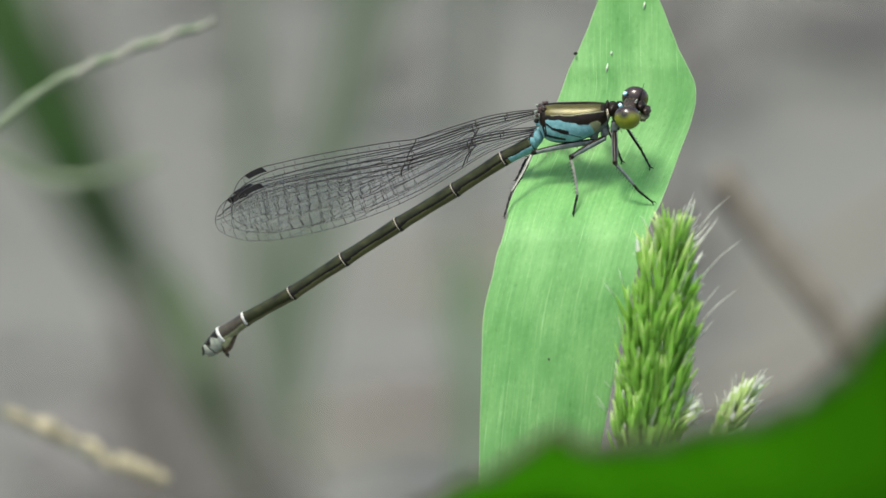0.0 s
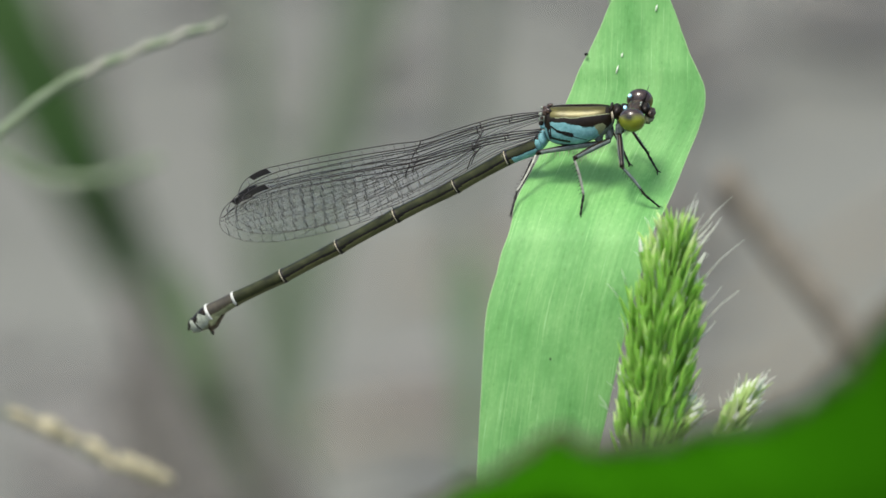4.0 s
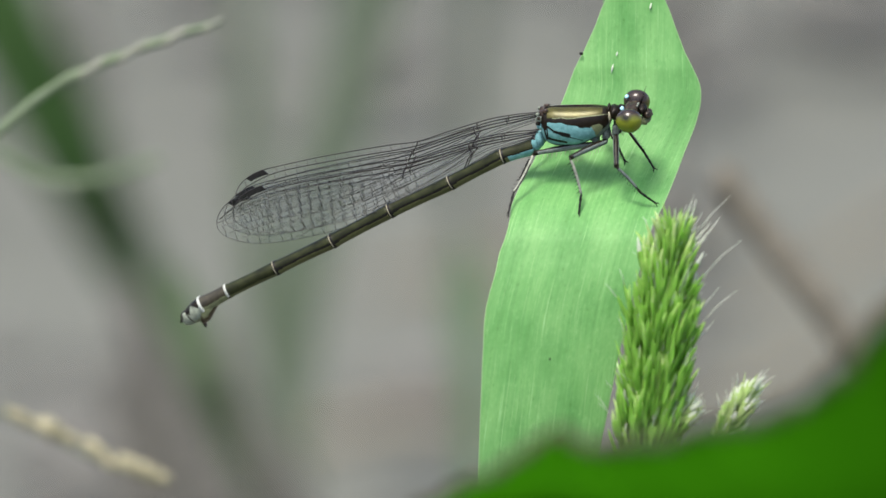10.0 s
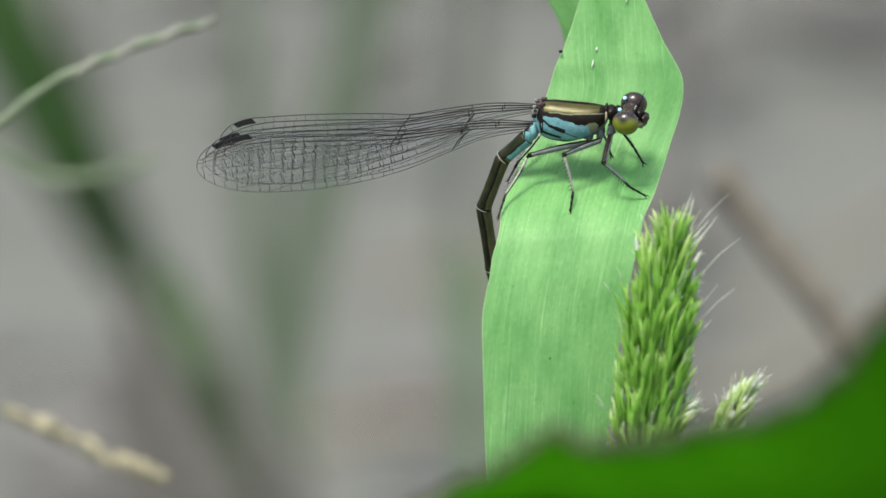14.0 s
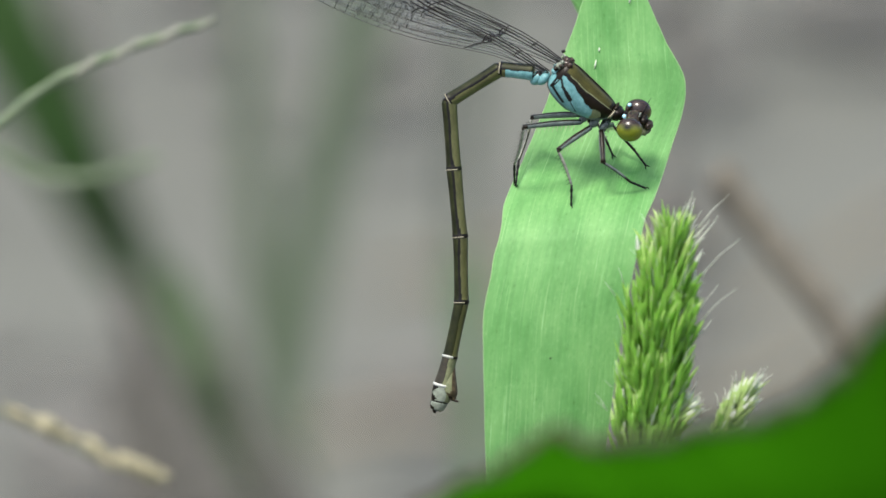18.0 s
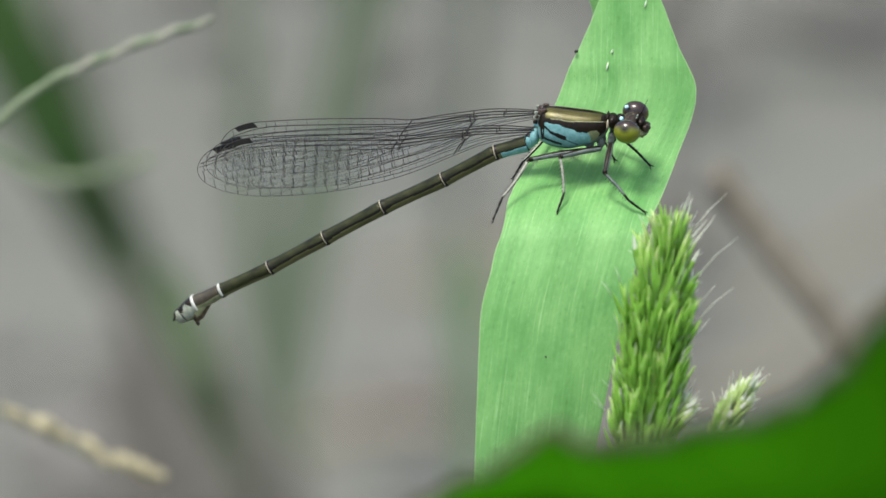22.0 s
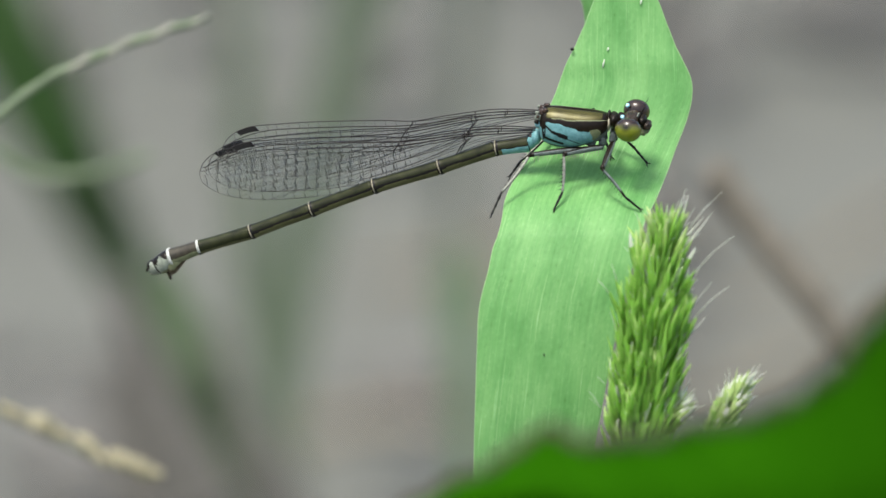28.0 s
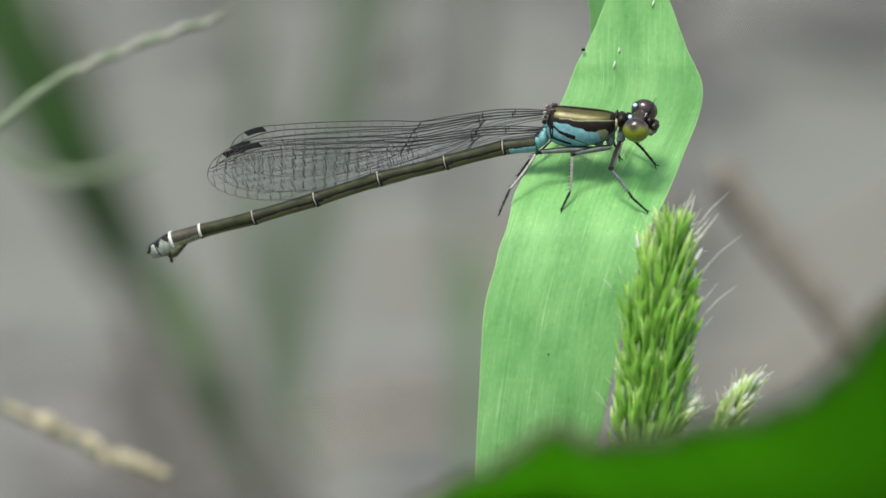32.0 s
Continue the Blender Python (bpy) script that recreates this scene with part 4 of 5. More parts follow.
def build_head(g):
    """The head about the neck; the eyes stand wide apart."""
    h = part("head", merged(blob((0.55, 0, 0.02), (0.42, 1.05, 0.42), 28, 18, rough=0.12), blob((0.30, 0, 0.10), (0.26, 0.72, 0.36), 20, 14, rough=0.1)), FACE, g, "dark umber head")
    for y in (-1, 1):
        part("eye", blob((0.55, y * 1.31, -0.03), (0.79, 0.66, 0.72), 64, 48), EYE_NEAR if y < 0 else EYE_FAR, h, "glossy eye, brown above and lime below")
        part("eye_spot", blob((0.06, y * 0.80, 0.50), (0.12, 0.17, 0.11), 14, 10, rough=0.2), SPOT_BLUE, h, "sky blue spot behind the eye")
        part("antenna", tube([(0.95, y * 0.42, 0.28), (1.08, y * 0.5, 0.62), (1.16, y * 0.56, 1.0), (1.28, y * 0.6, 1.35)], [0.06, 0.035, 0.022, 0.01], 6), BLACK, h)
        part("mandible", blob((1.26, y * 0.26, -0.5), (0.24, 0.2, 0.24), 14, 10, rough=0.45), CREAM if y < 0 else FACE, h)
        part("jaw_bristles", tube([(0.95, y * 0.3, -0.6), (0.85, y * 0.36, -0.85), (0.95, y * 0.4, -1.05)], [0.06, 0.03, 0.01], 5), CREAM, h)
    part("brow", blob((1.12, 0, 0.12), (0.28, 0.5, 0.3), 18, 12, rough=0.3), UMBER, h)
    part("face_plate", blob((1.42, 0, -0.14), (0.30, 0.46, 0.26), 18, 12, rough=0.4), FACE, h, "shiny brown face plate")
    part("lip", blob((1.40, 0, -0.48), (0.24, 0.36, 0.18), 16, 10, rough=0.35), CREAM, h, "olive upper lip")
    for k in range(3):
        part("ocellus", blob((0.86, (k - 1) * 0.18, 0.40 + 0.04 * (k == 1)), (0.06, 0.06, 0.06), 8, 6), WHITE, h)
    return h


def build_tail(g):
    """The abdomen's rigid pieces, each from its joint along +x with its back up."""
    radii = ((0.50, 0.45), (0.46, 0.44), (0.45, 0.44), (0.45, 0.44), (0.44, 0.43), (0.43, 0.42), (0.43, 0.54))
    out = []
    for k, (ln, (r0, r1)) in enumerate(zip(SEGMENTS, radii)):
        n, m = 80, 72
        rings = []
        for i in range(m):
            t = i / (m - 1)
            r = r0 + (r1 - r0) * t - 0.03 * math.sin(math.pi * t) + 0.035 * math.exp(-((t - 0.97) / 0.035) ** 2) - 0.05 * (t < 0.02)
            rings.append(oval(t * (ln + 0.06) - 0.03, 0, r, r * 1.02, n))

        def zone(i, j, k=k, m=m, n=n):
            s = j / n
            s, t = min(s, 1 - s) * 2, i / (m - 1)
            s += 0.015 * math.sin(t * 9 + k)
            if k == 0:
                return 3 if (s > 0.52 and t < 0.78) else (1 if (t > 0.88 or 0.47 < s <= 0.54) else (2 if s > 0.52 else 0))
            if k >= 5:
                return 0 if s < (0.66 if k == 5 else 0.56) else (2 if k == 5 else 5)
            if t > 0.93 and s > 0.1:
                return 1
            if abs(s - 0.09) < 0.02 and 0.05 < t:
                return 1
            if s < 0.44:
                return 0
            if s < 0.55 + 0.04 * (t > 0.85):
                return 1
            return 2 if s < 0.94 else 1
        v, f, ix = loft(rings, zone)
        seg = part("abdomen_segment", (v, f, ix), [BRONZE if k < 6 else BROWN, BLACK, KHAKI, BLUE, WHITE, CREAM], g, "bronze abdomen segment with a black side line" if k not in (0, 6) else ("bronze segment with turquoise flank" if k == 0 else "brown segment with pale belly"))
        tone = PALE if k < 5 else SNOW
        wide = 0.08 if k < 5 else 0.17
        band = [oval(ln - 0.03 + wide * (q - 1) / 2, 0, r1 + 0.05 * (1 - abs(q - 1) * 0.5), (r1 + 0.05 * (1 - abs(q - 1) * 0.5)) * 1.02, 40) for q in range(3)]
        part("ring", loft(band, lambda i, j: 0 if 2 * min(j / 40, 1 - j / 40) < 0.72 else 1), [tone, UMBER], seg, "pale ring" if k < 5 else "white ring")
        if k > 0:
            part("joint_fold", blob((-0.02, 0, -0.02), (0.26, r0 * 0.93, r0 * 0.93), 16, 12), UMBER, seg)
        out.append(seg)
    shape = ((-0.06, 0.50, 0.0), (0.10, 0.57, -0.02), (0.42, 0.60, -0.05), (0.76, 0.58, -0.06), (0.90, 0.54, -0.04), (0.97, 0.50, -0.03), (1.08, 0.51, 0.0), (1.30, 0.46, 0.02), (1.46, 0.36, 0.04), (1.53, 0.15, 0.05))
    bx, br, bz = (blend([q[k] for q in shape], 60) for k in range(3))

    def tip_zone(i, j):
        sd = 2 * min(j / 48, 1 - j / 48)
        x = bx[i]
        if 0.91 < x < 0.99 or x > 1.47:
            return 1
        if sd < 0.31 + 0.13 * math.sin(x * 9.5 + 0.6) + 0.05 * noise.noise(Vector((x * 5, sd * 4, 2))):
            return 1
        if x < 0.91 and sd > 0.72:
            return 2
        return 0
    tip = part("abdomen_tip", loft([oval(bx[i], bz[i], br[i] * 0.96, br[i], 48) for i in range(60)], tip_zone), [WHITE, UMBER, CREAM], g, "blue white abdomen tip with dark bands")
    for y in (-1, 1):
        part("cercus", tube([(1.40, y * 0.17, 0.20), (1.56, y * 0.19, 0.17), (1.68, y * 0.20, 0.08)], [0.1, 0.09, 0.03], 8), UMBER, tip)
        part("paraproct", tube([(1.38, y * 0.15, -0.12), (1.54, y * 0.16, -0.2)], [0.13, 0.05], 8), PALE, tip)
        part("stylus", tube([(0.66, y * 0.12, -0.86), (0.73, y * 0.13, -1.02), (0.71, y * 0.14, -1.14)], [0.08, 0.07, 0.03], 6), FACE, tip)
    sheath = [(-1.50, 0.10, -0.33), (-0.95, 0.30, -0.28), (-0.40, 0.49, -0.27), (0.0, 0.60, -0.30), (0.28, 0.60, -0.37), (0.50, 0.44, -0.50), (0.66, 0.30, -0.68), (0.76, 0.12, -0.84)]
    hx, hr, hz = (blend([q[k] for q in sheath], 48) for k in range(3))

    def sheath_zone(i, j):
        low = 1 - 2 * abs(j / 40 - 0.5)
        x = hx[i] + 0.08 * noise.noise(Vector((hx[i] * 4, low * 5, 6)))
        if 0.46 < x < 0.62 and low < 0.72:
            return 2
        return 1 if x > 0.30 or low > 0.74 - 0.25 * max(0.0, x) else 0
    part("ovipositor", loft([oval(hx[i], hz[i], hr[i] * 0.86, hr[i], 40) for i in range(48)], sheath_zone), [CREAM, TAN, UMBER], tip, "cream and tan egg-laying sheath with a dark spot")
    return out, tip


WING_SPAN = 19.5
LEAD = [(0, 0.15), (1.5, 0.30), (3.0, 0.36), (4.1, 0.29), (6.0, 0.10), (7.8, -0.11), (9.3, 0.0), (11.0, 0.07), (14.0, 0.14)]
LEAD += [(16.8 + 2.7 * k, -1.55 + 1.65 * (1 - k ** 2.2) ** 0.5) for k in (0, 0.2, 0.4, 0.6, 0.75, 0.86, 0.94, 0.98, 0.995, 1)]
TRAIL = [(0, -0.30), (1.9, -0.45), (3.2, -0.70), (4.7, -1.22), (7.3, -2.13), (9.0, -2.58), (10.7, -2.90), (12.8, -3.12)]
TRAIL += [(14.5 + 5.0 * k, -1.55 - 1.62 * (1 - k ** 2.6) ** 0.5) for k in (0, 0.2, 0.4, 0.6, 0.75, 0.86, 0.94, 0.98, 0.995, 1)]
# the long veins between the rims, from the front one backwards: places out and back, and thickness
LONG_VEINS = (
    (0.020, [(0, 0.07), (3.0, 0.17), (6.0, -0.02), (7.8, -0.13)]),
    (0.030, [(0, -0.02), (4.0, -0.02), (8.0, -0.36), (12.0, -0.25), (16.0, -0.22), (17.3, -0.36), (18.6, -0.74), (19.3, -1.05)]),
    (0.020, [(3.9, -0.10), (6.0, -0.36), (8.2, -0.62), (12.0, -0.56), (16.0, -0.62), (18.3, -0.98), (19.4, -1.25)]),
    (0.011, [(9.6, -0.66), (11.5, -0.86), (14.0, -1.00), (17.0, -1.22), (19.3, -1.48)]),
    (0.012, [(7.9, -0.62), (10.0, -1.06), (13.0, -1.40), (16.0, -1.74), (18.9, -1.98)]),
    (0.010, [(10.6, -1.20), (13.0, -1.72), (15.5, -2.10), (18.3, -2.40)]),
    (0.010, [(7.6, -0.70), (10.0, -1.46), (13.0, -2.06), (15.5, -2.50), (17.3, -2.80)]),
    (0.015, [(3.9, -0.22), (5.5, -0.70), (8.0, -1.34), (12.0, -2.28), (14.0, -2.72), (15.6, -3.08)]),
    (0.015, [(0, -0.14), (3.0, -0.34), (4.6, -0.80), (7.5, -1.74), (10.0, -2.42), (11.9, -2.94)]),
)


def build_wing(g, name, size, seed, label):
    """x runs from the root to the tip; the front rim is up."""
    rng = random.Random(seed)
    n, m = 100, 13

    def plait(x, z):
        return 0.05 * math.sin(z * 3.1 + x * 0.3)

    def spot(x, z):
        return (x * size, plait(x, z), z * size)
    verts, faces = [], []
    for i in range(n):
        x = WING_SPAN * math.sin(math.pi / 2 * i / (n - 1))
        for j in range(m):
            k = j / (m - 1)
            verts.append(spot(x, eased(LEAD, x) * (1 - k) + eased(TRAIL, x) * k))
    for i in range(n - 1):
        for j in range(m - 1):
            a = i * m + j
            faces.append((a, a + m, a + m + 1, a + 1))
    skin = part(name, (verts, faces), FILM, g, label)

    rows = [(0.026, LEAD)] + list(LONG_VEINS) + [(0.017, TRAIL)]
    for k, (r, table) in enumerate(rows):
        x0, x1 = table[0][0], table[-1][0]
        rim = k in (0, len(rows) - 1)
        run = []
        for i in range(90):
            x = x0 + (x1 - x0) * math.sin(math.pi / 2 * i / 89)
            zig = 0.0 if rim or k < 4 else 0.022 * math.sin(x * 9.0 + k * 2.0) * min(1, max(0, (x - 10) / 3))
            run.append(spot(x, eased(table, x) + zig))
        part("long_vein", tube(run, [r * (1.25 - 0.5 * i / 89) for i in range(90)], 4)[:3], DARK_VEIN if r > 0.018 else VEIN, skin)

    # cross veins from each long vein to the next that runs beside it
    cross = []
    column = 7.9
    while column < WING_SPAN - 0.25:
        for a in range(len(rows) - 1):
            x = column + 0.07 * (a - 4) + rng.uniform(-0.04, 0.04)
            if not rows[a][1][0][0] <= x <= rows[a][1][-1][0]:
                continue
            below = [t for _, t in rows[a + 1:] if t[0][0] <= x - 0.05 <= t[-1][0]]
            if not below or (a < 2 and (17.1 < x < 18.5 or rng.random() < 0.12)):
                continue
            z0, z1 = eased(rows[a][1], x), eased(below[0], x - 0.05)
            if 0.06 < z0 - z1 < 0.95:
                cross.append(tube([spot(x, z0), spot(x - 0.03 + rng.uniform(-0.05, 0.05), (z0 + z1) / 2), spot(x - 0.05, z1)], rng.uniform(0.015, 0.023), 3)[:3])
        column += 0.66 * rng.uniform(0.9, 1.1)
    for x in (5.6, 6.6, 7.4):
        cross.append(tube([spot(x, eased(LONG_VEINS[7][1], x)), spot(x - 0.15, eased(LONG_VEINS[8][1], x - 0.15))], 0.013, 3)[:3])
        cross.append(tube([spot(x, eased(LONG_VEINS[8][1], x)), spot(x - 0.1, eased(TRAIL, x - 0.1))], 0.013, 3)[:3])
    tagged(part("cross_vein", merged(*cross), VEIN, skin, "fine smoky cross veins"), kind="stuff")
    for bend in ([(2.1, 0.31), (2.15, 0.0)], [(4.05, 0.29), (4.1, -0.1), (4.0, -0.3)], [(3.9, -0.22), (4.35, -0.62), (4.75, -1.2)], [(7.8, -0.11), (7.95, -0.36), (8.2, -0.64), (8.3, -0.95)]):
        part("node_vein", tube([spot(x, z) for x, z in bend], [0.045 - 0.018 * i / (len(bend) - 1) for i in range(len(bend))], 5), DARK_VEIN, skin, "thick dark cross vein")
    st = []
    for i in range(9):
        x = 17.25 + 1.15 * i / 8
        top, low = eased(LEAD, x + 0.12) - 0.01, eased(LEAD, x - 0.12) - 0.34
        st.append([(spot(x + dx, z)[0], plait(x, z) + dy, spot(x, z)[2]) for dx, z, dy in ((0.12, top, -0.035), (-0.12, low, -0.035), (-0.12, low, 0.035), (0.12, top, 0.035))])
    part("wing_spot", loft(st), STIGMA, skin, "slate wing spot near the tip", smooth=False)
    return skin


LEGS = (  # side (near -1), root, knee hint, foot on the blade (right, up), thigh, shin with foot
    ("near_front", Vector((2.45, -0.42, -0.42)), Vector((2.75, -2.4, -2.1)), 2.2, 3.2),
    ("near_middle", Vector((1.85, -0.48, -0.72)), Vector((0.3, -2.2, -1.9)), 2.6, 3.35),
    ("near_hind", Vector((1.2, -0.48, -0.9)), Vector((-2.6, -1.9, -2.3)), 3.7, 4.35),
    ("far_front", Vector((2.5, 0.42, -0.45)), Vector((2.7, 1.6, -0.8)), 2.0, 3.15),
    ("far_middle", Vector((1.7, 0.48, -0.75)), Vector((1.6, 2.4, -1.0)), 2.4, 3.0),
    ("far_hind", Vector((1.0, 0.48, -0.9)), Vector((-1.6, 1.8, -1.2)), 3.35, 4.2),
)


def build_leg(g, thigh, shin, dark=False):
    rng = random.Random(int(thigh * 100))

    def limb(name, ln, r0, r1, mats, zone, spines, spike, bow, label):
        rings = []
        for i in range(16):
            t = i / 15
            r = (r0 + (r1 - r0) * t) * (0.85 + 0.25 * math.sin(math.pi * t) + 0.18 * (t > 0.93))
            rings.append(oval(t * ln, bow * ln * math.sin(math.pi * t), r, r, 12))
        pieces = [loft(rings, zone)]
        for i in range(spines):
            x = ln * (0.12 + 0.8 * i / max(1, spines - 1))
            for y in (-1, 1):
                p = Vector((x, y * r0 * 0.6, -r0 * 0.7 + bow * ln * math.sin(math.pi * x / ln)))
                v, f, ix = tube([p, p + Vector((0.10, y * 0.10, -spike * rng.uniform(0.8, 1.2)))], [0.018, 0.005], 4)[:3]
                pieces.append((v, f, [len(mats) - 1] * len(f)))
        return part(name, merged(*pieces), mats, g, label)
    femur = limb("thigh", thigh, 0.19, 0.14, [GREY, UMBER, PALE], lambda i, j: 1 if j in (0, 10, 11) or i > 13 else 0, 12, 0.28, 0.015, "grey thigh with a dark stripe and pale spines")
    tib = limb("shin", shin * 0.66, 0.095, 0.075, [GREY if dark else BUFF, UMBER, UMBER], lambda i, j: 1 if (j in (0, 11) and i > 3) or i < 1 or (dark and (j in (0, 1, 10, 11) or i > 11)) else 0, 9, 0.16, 0.03,
               "dark grey shin with spines" if dark else "pale shin with dark spines")
    ln = shin * 0.36
    pieces = [loft([oval(t * ln, 0, 0.082 * (1 - 0.3 * t) * (1.25 if k % 3 == 2 else 0.9), 0.082 * (1 - 0.3 * t) * (1.25 if k % 3 == 2 else 0.9), 8) for k, t in enumerate([0, .12, .3, .34, .45, .62, .66, .8, .97, 1.0])])]
    for y in (-1, 1):
        pieces.append(tube([(ln, 0, 0), (ln + 0.10, y * 0.09, 0.05), (ln + 0.20, y * 0.14, -0.05)], [0.04, 0.035, 0.01], 5)[:3])
    foot = part("foot", merged(*pieces), BLACK, g, "black clawed foot")
    return femur, tib, foot


def build_damselfly():
    g = thing("damselfly", HERE, "bronze and turquoise damselfly with folded clear wings on grass", "damselfly")
    build_thorax(g)
    head = build_head(g)
    tail, tip = build_tail(g)
    wings = []
    for name, y, seed, size, rise in (("forewing", 0.16, 1, 0.995, 0.9), ("forewing", -0.16, 2, 1.05, -1.9), ("hindwing", 0.34, 3, 0.985, 1.4), ("hindwing", -0.34, 4, 1.05, 0.1)):
        wings.append((build_wing(g, name, size, seed, "clear folded wing with smoky veins"), name, y, rise))
    legs = [build_leg(g, lg[3], lg[4], "front" in lg[0]) for lg in LEGS]
    return g, head, tail, tip, wings, legs


build_ground()
blade, blade_base = build_blade()
tip_leaf, tip_base = build_tip_leaf()
seed_heads = build_seed_heads()
build_near_leaf()
twisted, twisted_base = build_twisted_stalk()
husky, husky_base = build_husk_stalk()
build_behind()
damselfly, head, tail, tail_tip, wings, legs = build_damselfly()

# ---------------------------------------------------------------- what moves


def blade_pose(lean, slide):
    """The blade swayed about a place low on it, as a turn about the line of sight."""
    pivot = Vector((7.2 + slide, 0, -3.3)) * MM
    m = Matrix.Translation(pivot) @ Matrix.Rotation(radians(lean), 4, "Y") @ Matrix.Translation(-Vector((7.2, 0, -3.3)) * MM)
    return STAGE @ m @ STAGE.inverted() @ Matrix.Translation(blade_base)


def bend_leg(root, foot, hint, a, b):
    """Knee place and toe place for a leg of thigh a and shin b."""
    way = foot - root
    d = min(way.length, (a + b) * 0.995)
    d = max(d, abs(a - b) * 1.05)
    way.normalize()
    x = (a * a - b * b + d * d) / (2 * d)
    h = math.sqrt(max(0.0, a * a - x * x))
    out = hint - root
    out = (out - way * out.dot(way)).normalized()
    return root + way * x + out * h, root + way * d


def along(p, q, up):
    """A pose in millimetre space at p whose x runs to q and whose z leans to up."""
    x = (q - p).normalized()
    z = (up - x * up.dot(x)).normalized()
    y = z.cross(x)
    m = Matrix(((x.x, y.x, z.x), (x.y, y.y, z.y), (x.z, y.z, z.z))).to_4x4()
    return Matrix.Translation(p * MM) @ m


# joint angles of the abdomen below the level, time by time
JOINTS = []
JOINTS.append([
    (0, 27.8), (1, 25.8), (2, 24.8), (3, 22.8), (6, 20.7), (7, 18.7), (8, 17.7), (9, 16.7), (10, 17.7), (11, 19.7), (11.5, 26.5), (12, 32.0), (12.5, 42.0), (13, 52.0),
    (13.3, 58.0), (13.6, 60.7), (14, 41.6), (14.5, 40.1), (16.5, 59.0), (16.8, 46.7), (17, 43.2), (17.3, 21.4), (17.5, 3.6), (17.7, -4.1), (18, -5.8), (18.5, -6.4), (19, 1.2), (19.5, 13.5),
    (20, 16.9), (20.5, 15.2), (21, 17.6), (22, 16.3), (23, 15.5), (24, 12.6), (25, 11.8), (28, 8.3), (29, 7.5), (30, 7.7), (31, 6.9), (32, 6.9),
])
JOINTS.append([
    (0, 33.4), (1, 31.6), (2, 30.8), (3, 30.1), (6, 28.8), (7, 29.0), (8, 28.2), (9, 29.2), (10, 28.2), (11, 30.2), (11.5, 31.4), (12, 41.0), (12.5, 46.0), (13, 54.0),
    (13.3, 51.0), (13.6, 63.3), (14, 67.7), (14.5, 73.5), (16.5, 87.7), (16.8, 88.9), (17, 79.1), (17.3, 65.9), (17.5, 45.8), (17.7, 41.7), (18, 31.6), (18.5, 27.4), (19, 10.5), (19.5, 20.1),
    (20, 30.7), (20.5, 27.4), (21, 30.0), (22, 28.3), (23, 28.3), (24, 27.2), (25, 25.2), (28, 19.1), (29, 18.1), (30, 16.1), (31, 16.0), (32, 15.0),
])
JOINTS.append([
    (0, 31.9), (1, 29.7), (2, 28.5), (3, 27.4), (6, 25.9), (7, 26.7), (8, 25.5), (9, 24.5), (10, 25.5), (11, 25.5), (11.5, 31.8), (12, 44.0), (12.5, 49.0), (13, 62.0),
    (13.3, 70.0), (13.6, 87.1), (14, 94.5), (14.5, 98.9), (16.5, 91.5), (16.8, 99.1), (17, 98.9), (17.3, 97.0), (17.5, 99.8), (17.7, 100.3), (18, 93.9), (18.5, 86.2), (19, 65.0), (19.5, 57.7),
    (20, 41.4), (20.5, 26.1), (21, 25.7), (22, 25.1), (23, 24.2), (24, 22.3), (25, 21.5), (28, 16.8), (29, 15.9), (30, 15.1), (31, 15.2), (32, 14.2),
])
JOINTS.append([
    (0, 33.3), (1, 32.3), (2, 30.3), (3, 29.4), (6, 29.4), (7, 29.4), (8, 29.5), (9, 28.5), (10, 28.5), (11, 29.5), (11.5, 33.5), (12, 47.5), (12.5, 53.4), (13, 68.2),
    (13.3, 74.2), (13.6, 88.1), (14, 99.1), (14.5, 105.1), (16.5, 102.1), (16.8, 95.1), (17, 94.1), (17.3, 99.4), (17.5, 100.3), (17.7, 100.0), (18, 95.1), (18.5, 91.7), (19, 70.7), (19.5, 57.1),
    (20, 51.5), (20.5, 31.9), (21, 31.1), (22, 28.6), (23, 28.8), (24, 27.1), (25, 26.3), (28, 20.9), (29, 21.2), (30, 19.4), (31, 18.6), (32, 18.6),
])
JOINTS.append([
    (0, 33.3), (1, 31.0), (2, 30.8), (3, 28.5), (6, 27.8), (7, 26.6), (8, 26.3), (9, 26.3), (10, 26.3), (11, 27.3), (11.5, 33.1), (12, 44.5), (12.5, 53.1), (13, 67.7),
    (13.3, 80.5), (13.6, 91.3), (14, 99.3), (14.5, 106.3), (16.5, 103.3), (16.8, 99.3), (17, 97.3), (17.3, 96.7), (17.5, 98.0), (17.7, 95.3), (18, 90.7), (18.5, 93.4), (19, 69.5), (19.5, 54.9),
    (20, 45.3), (20.5, 26.7), (21, 26.7), (22, 28.7), (23, 27.7), (24, 25.7), (25, 24.8), (28, 20.9), (29, 19.9), (30, 17.9), (31, 17.9), (32, 16.9),
])
JOINTS.append([
    (0, 29.6), (1, 27.8), (2, 27.1), (3, 26.3), (6, 26.0), (7, 27.2), (8, 26.4), (9, 25.4), (10, 26.4), (11, 27.4), (11.5, 30.9), (12, 44.0), (12.5, 50.5), (13, 63.9),
    (13.3, 78.6), (13.6, 88.4), (14, 96.4), (14.5, 105.4), (16.5, 102.4), (16.8, 96.4), (17, 94.4), (17.3, 88.5), (17.5, 84.6), (17.7, 82.6), (18, 77.7), (18.5, 79.8), (19, 65.6), (19.5, 53.7),
    (20, 49.8), (20.5, 29.8), (21, 28.4), (22, 25.5), (23, 24.7), (24, 23.9), (25, 22.1), (28, 16.8), (29, 16.0), (30, 15.3), (31, 14.5), (32, 14.5),
])
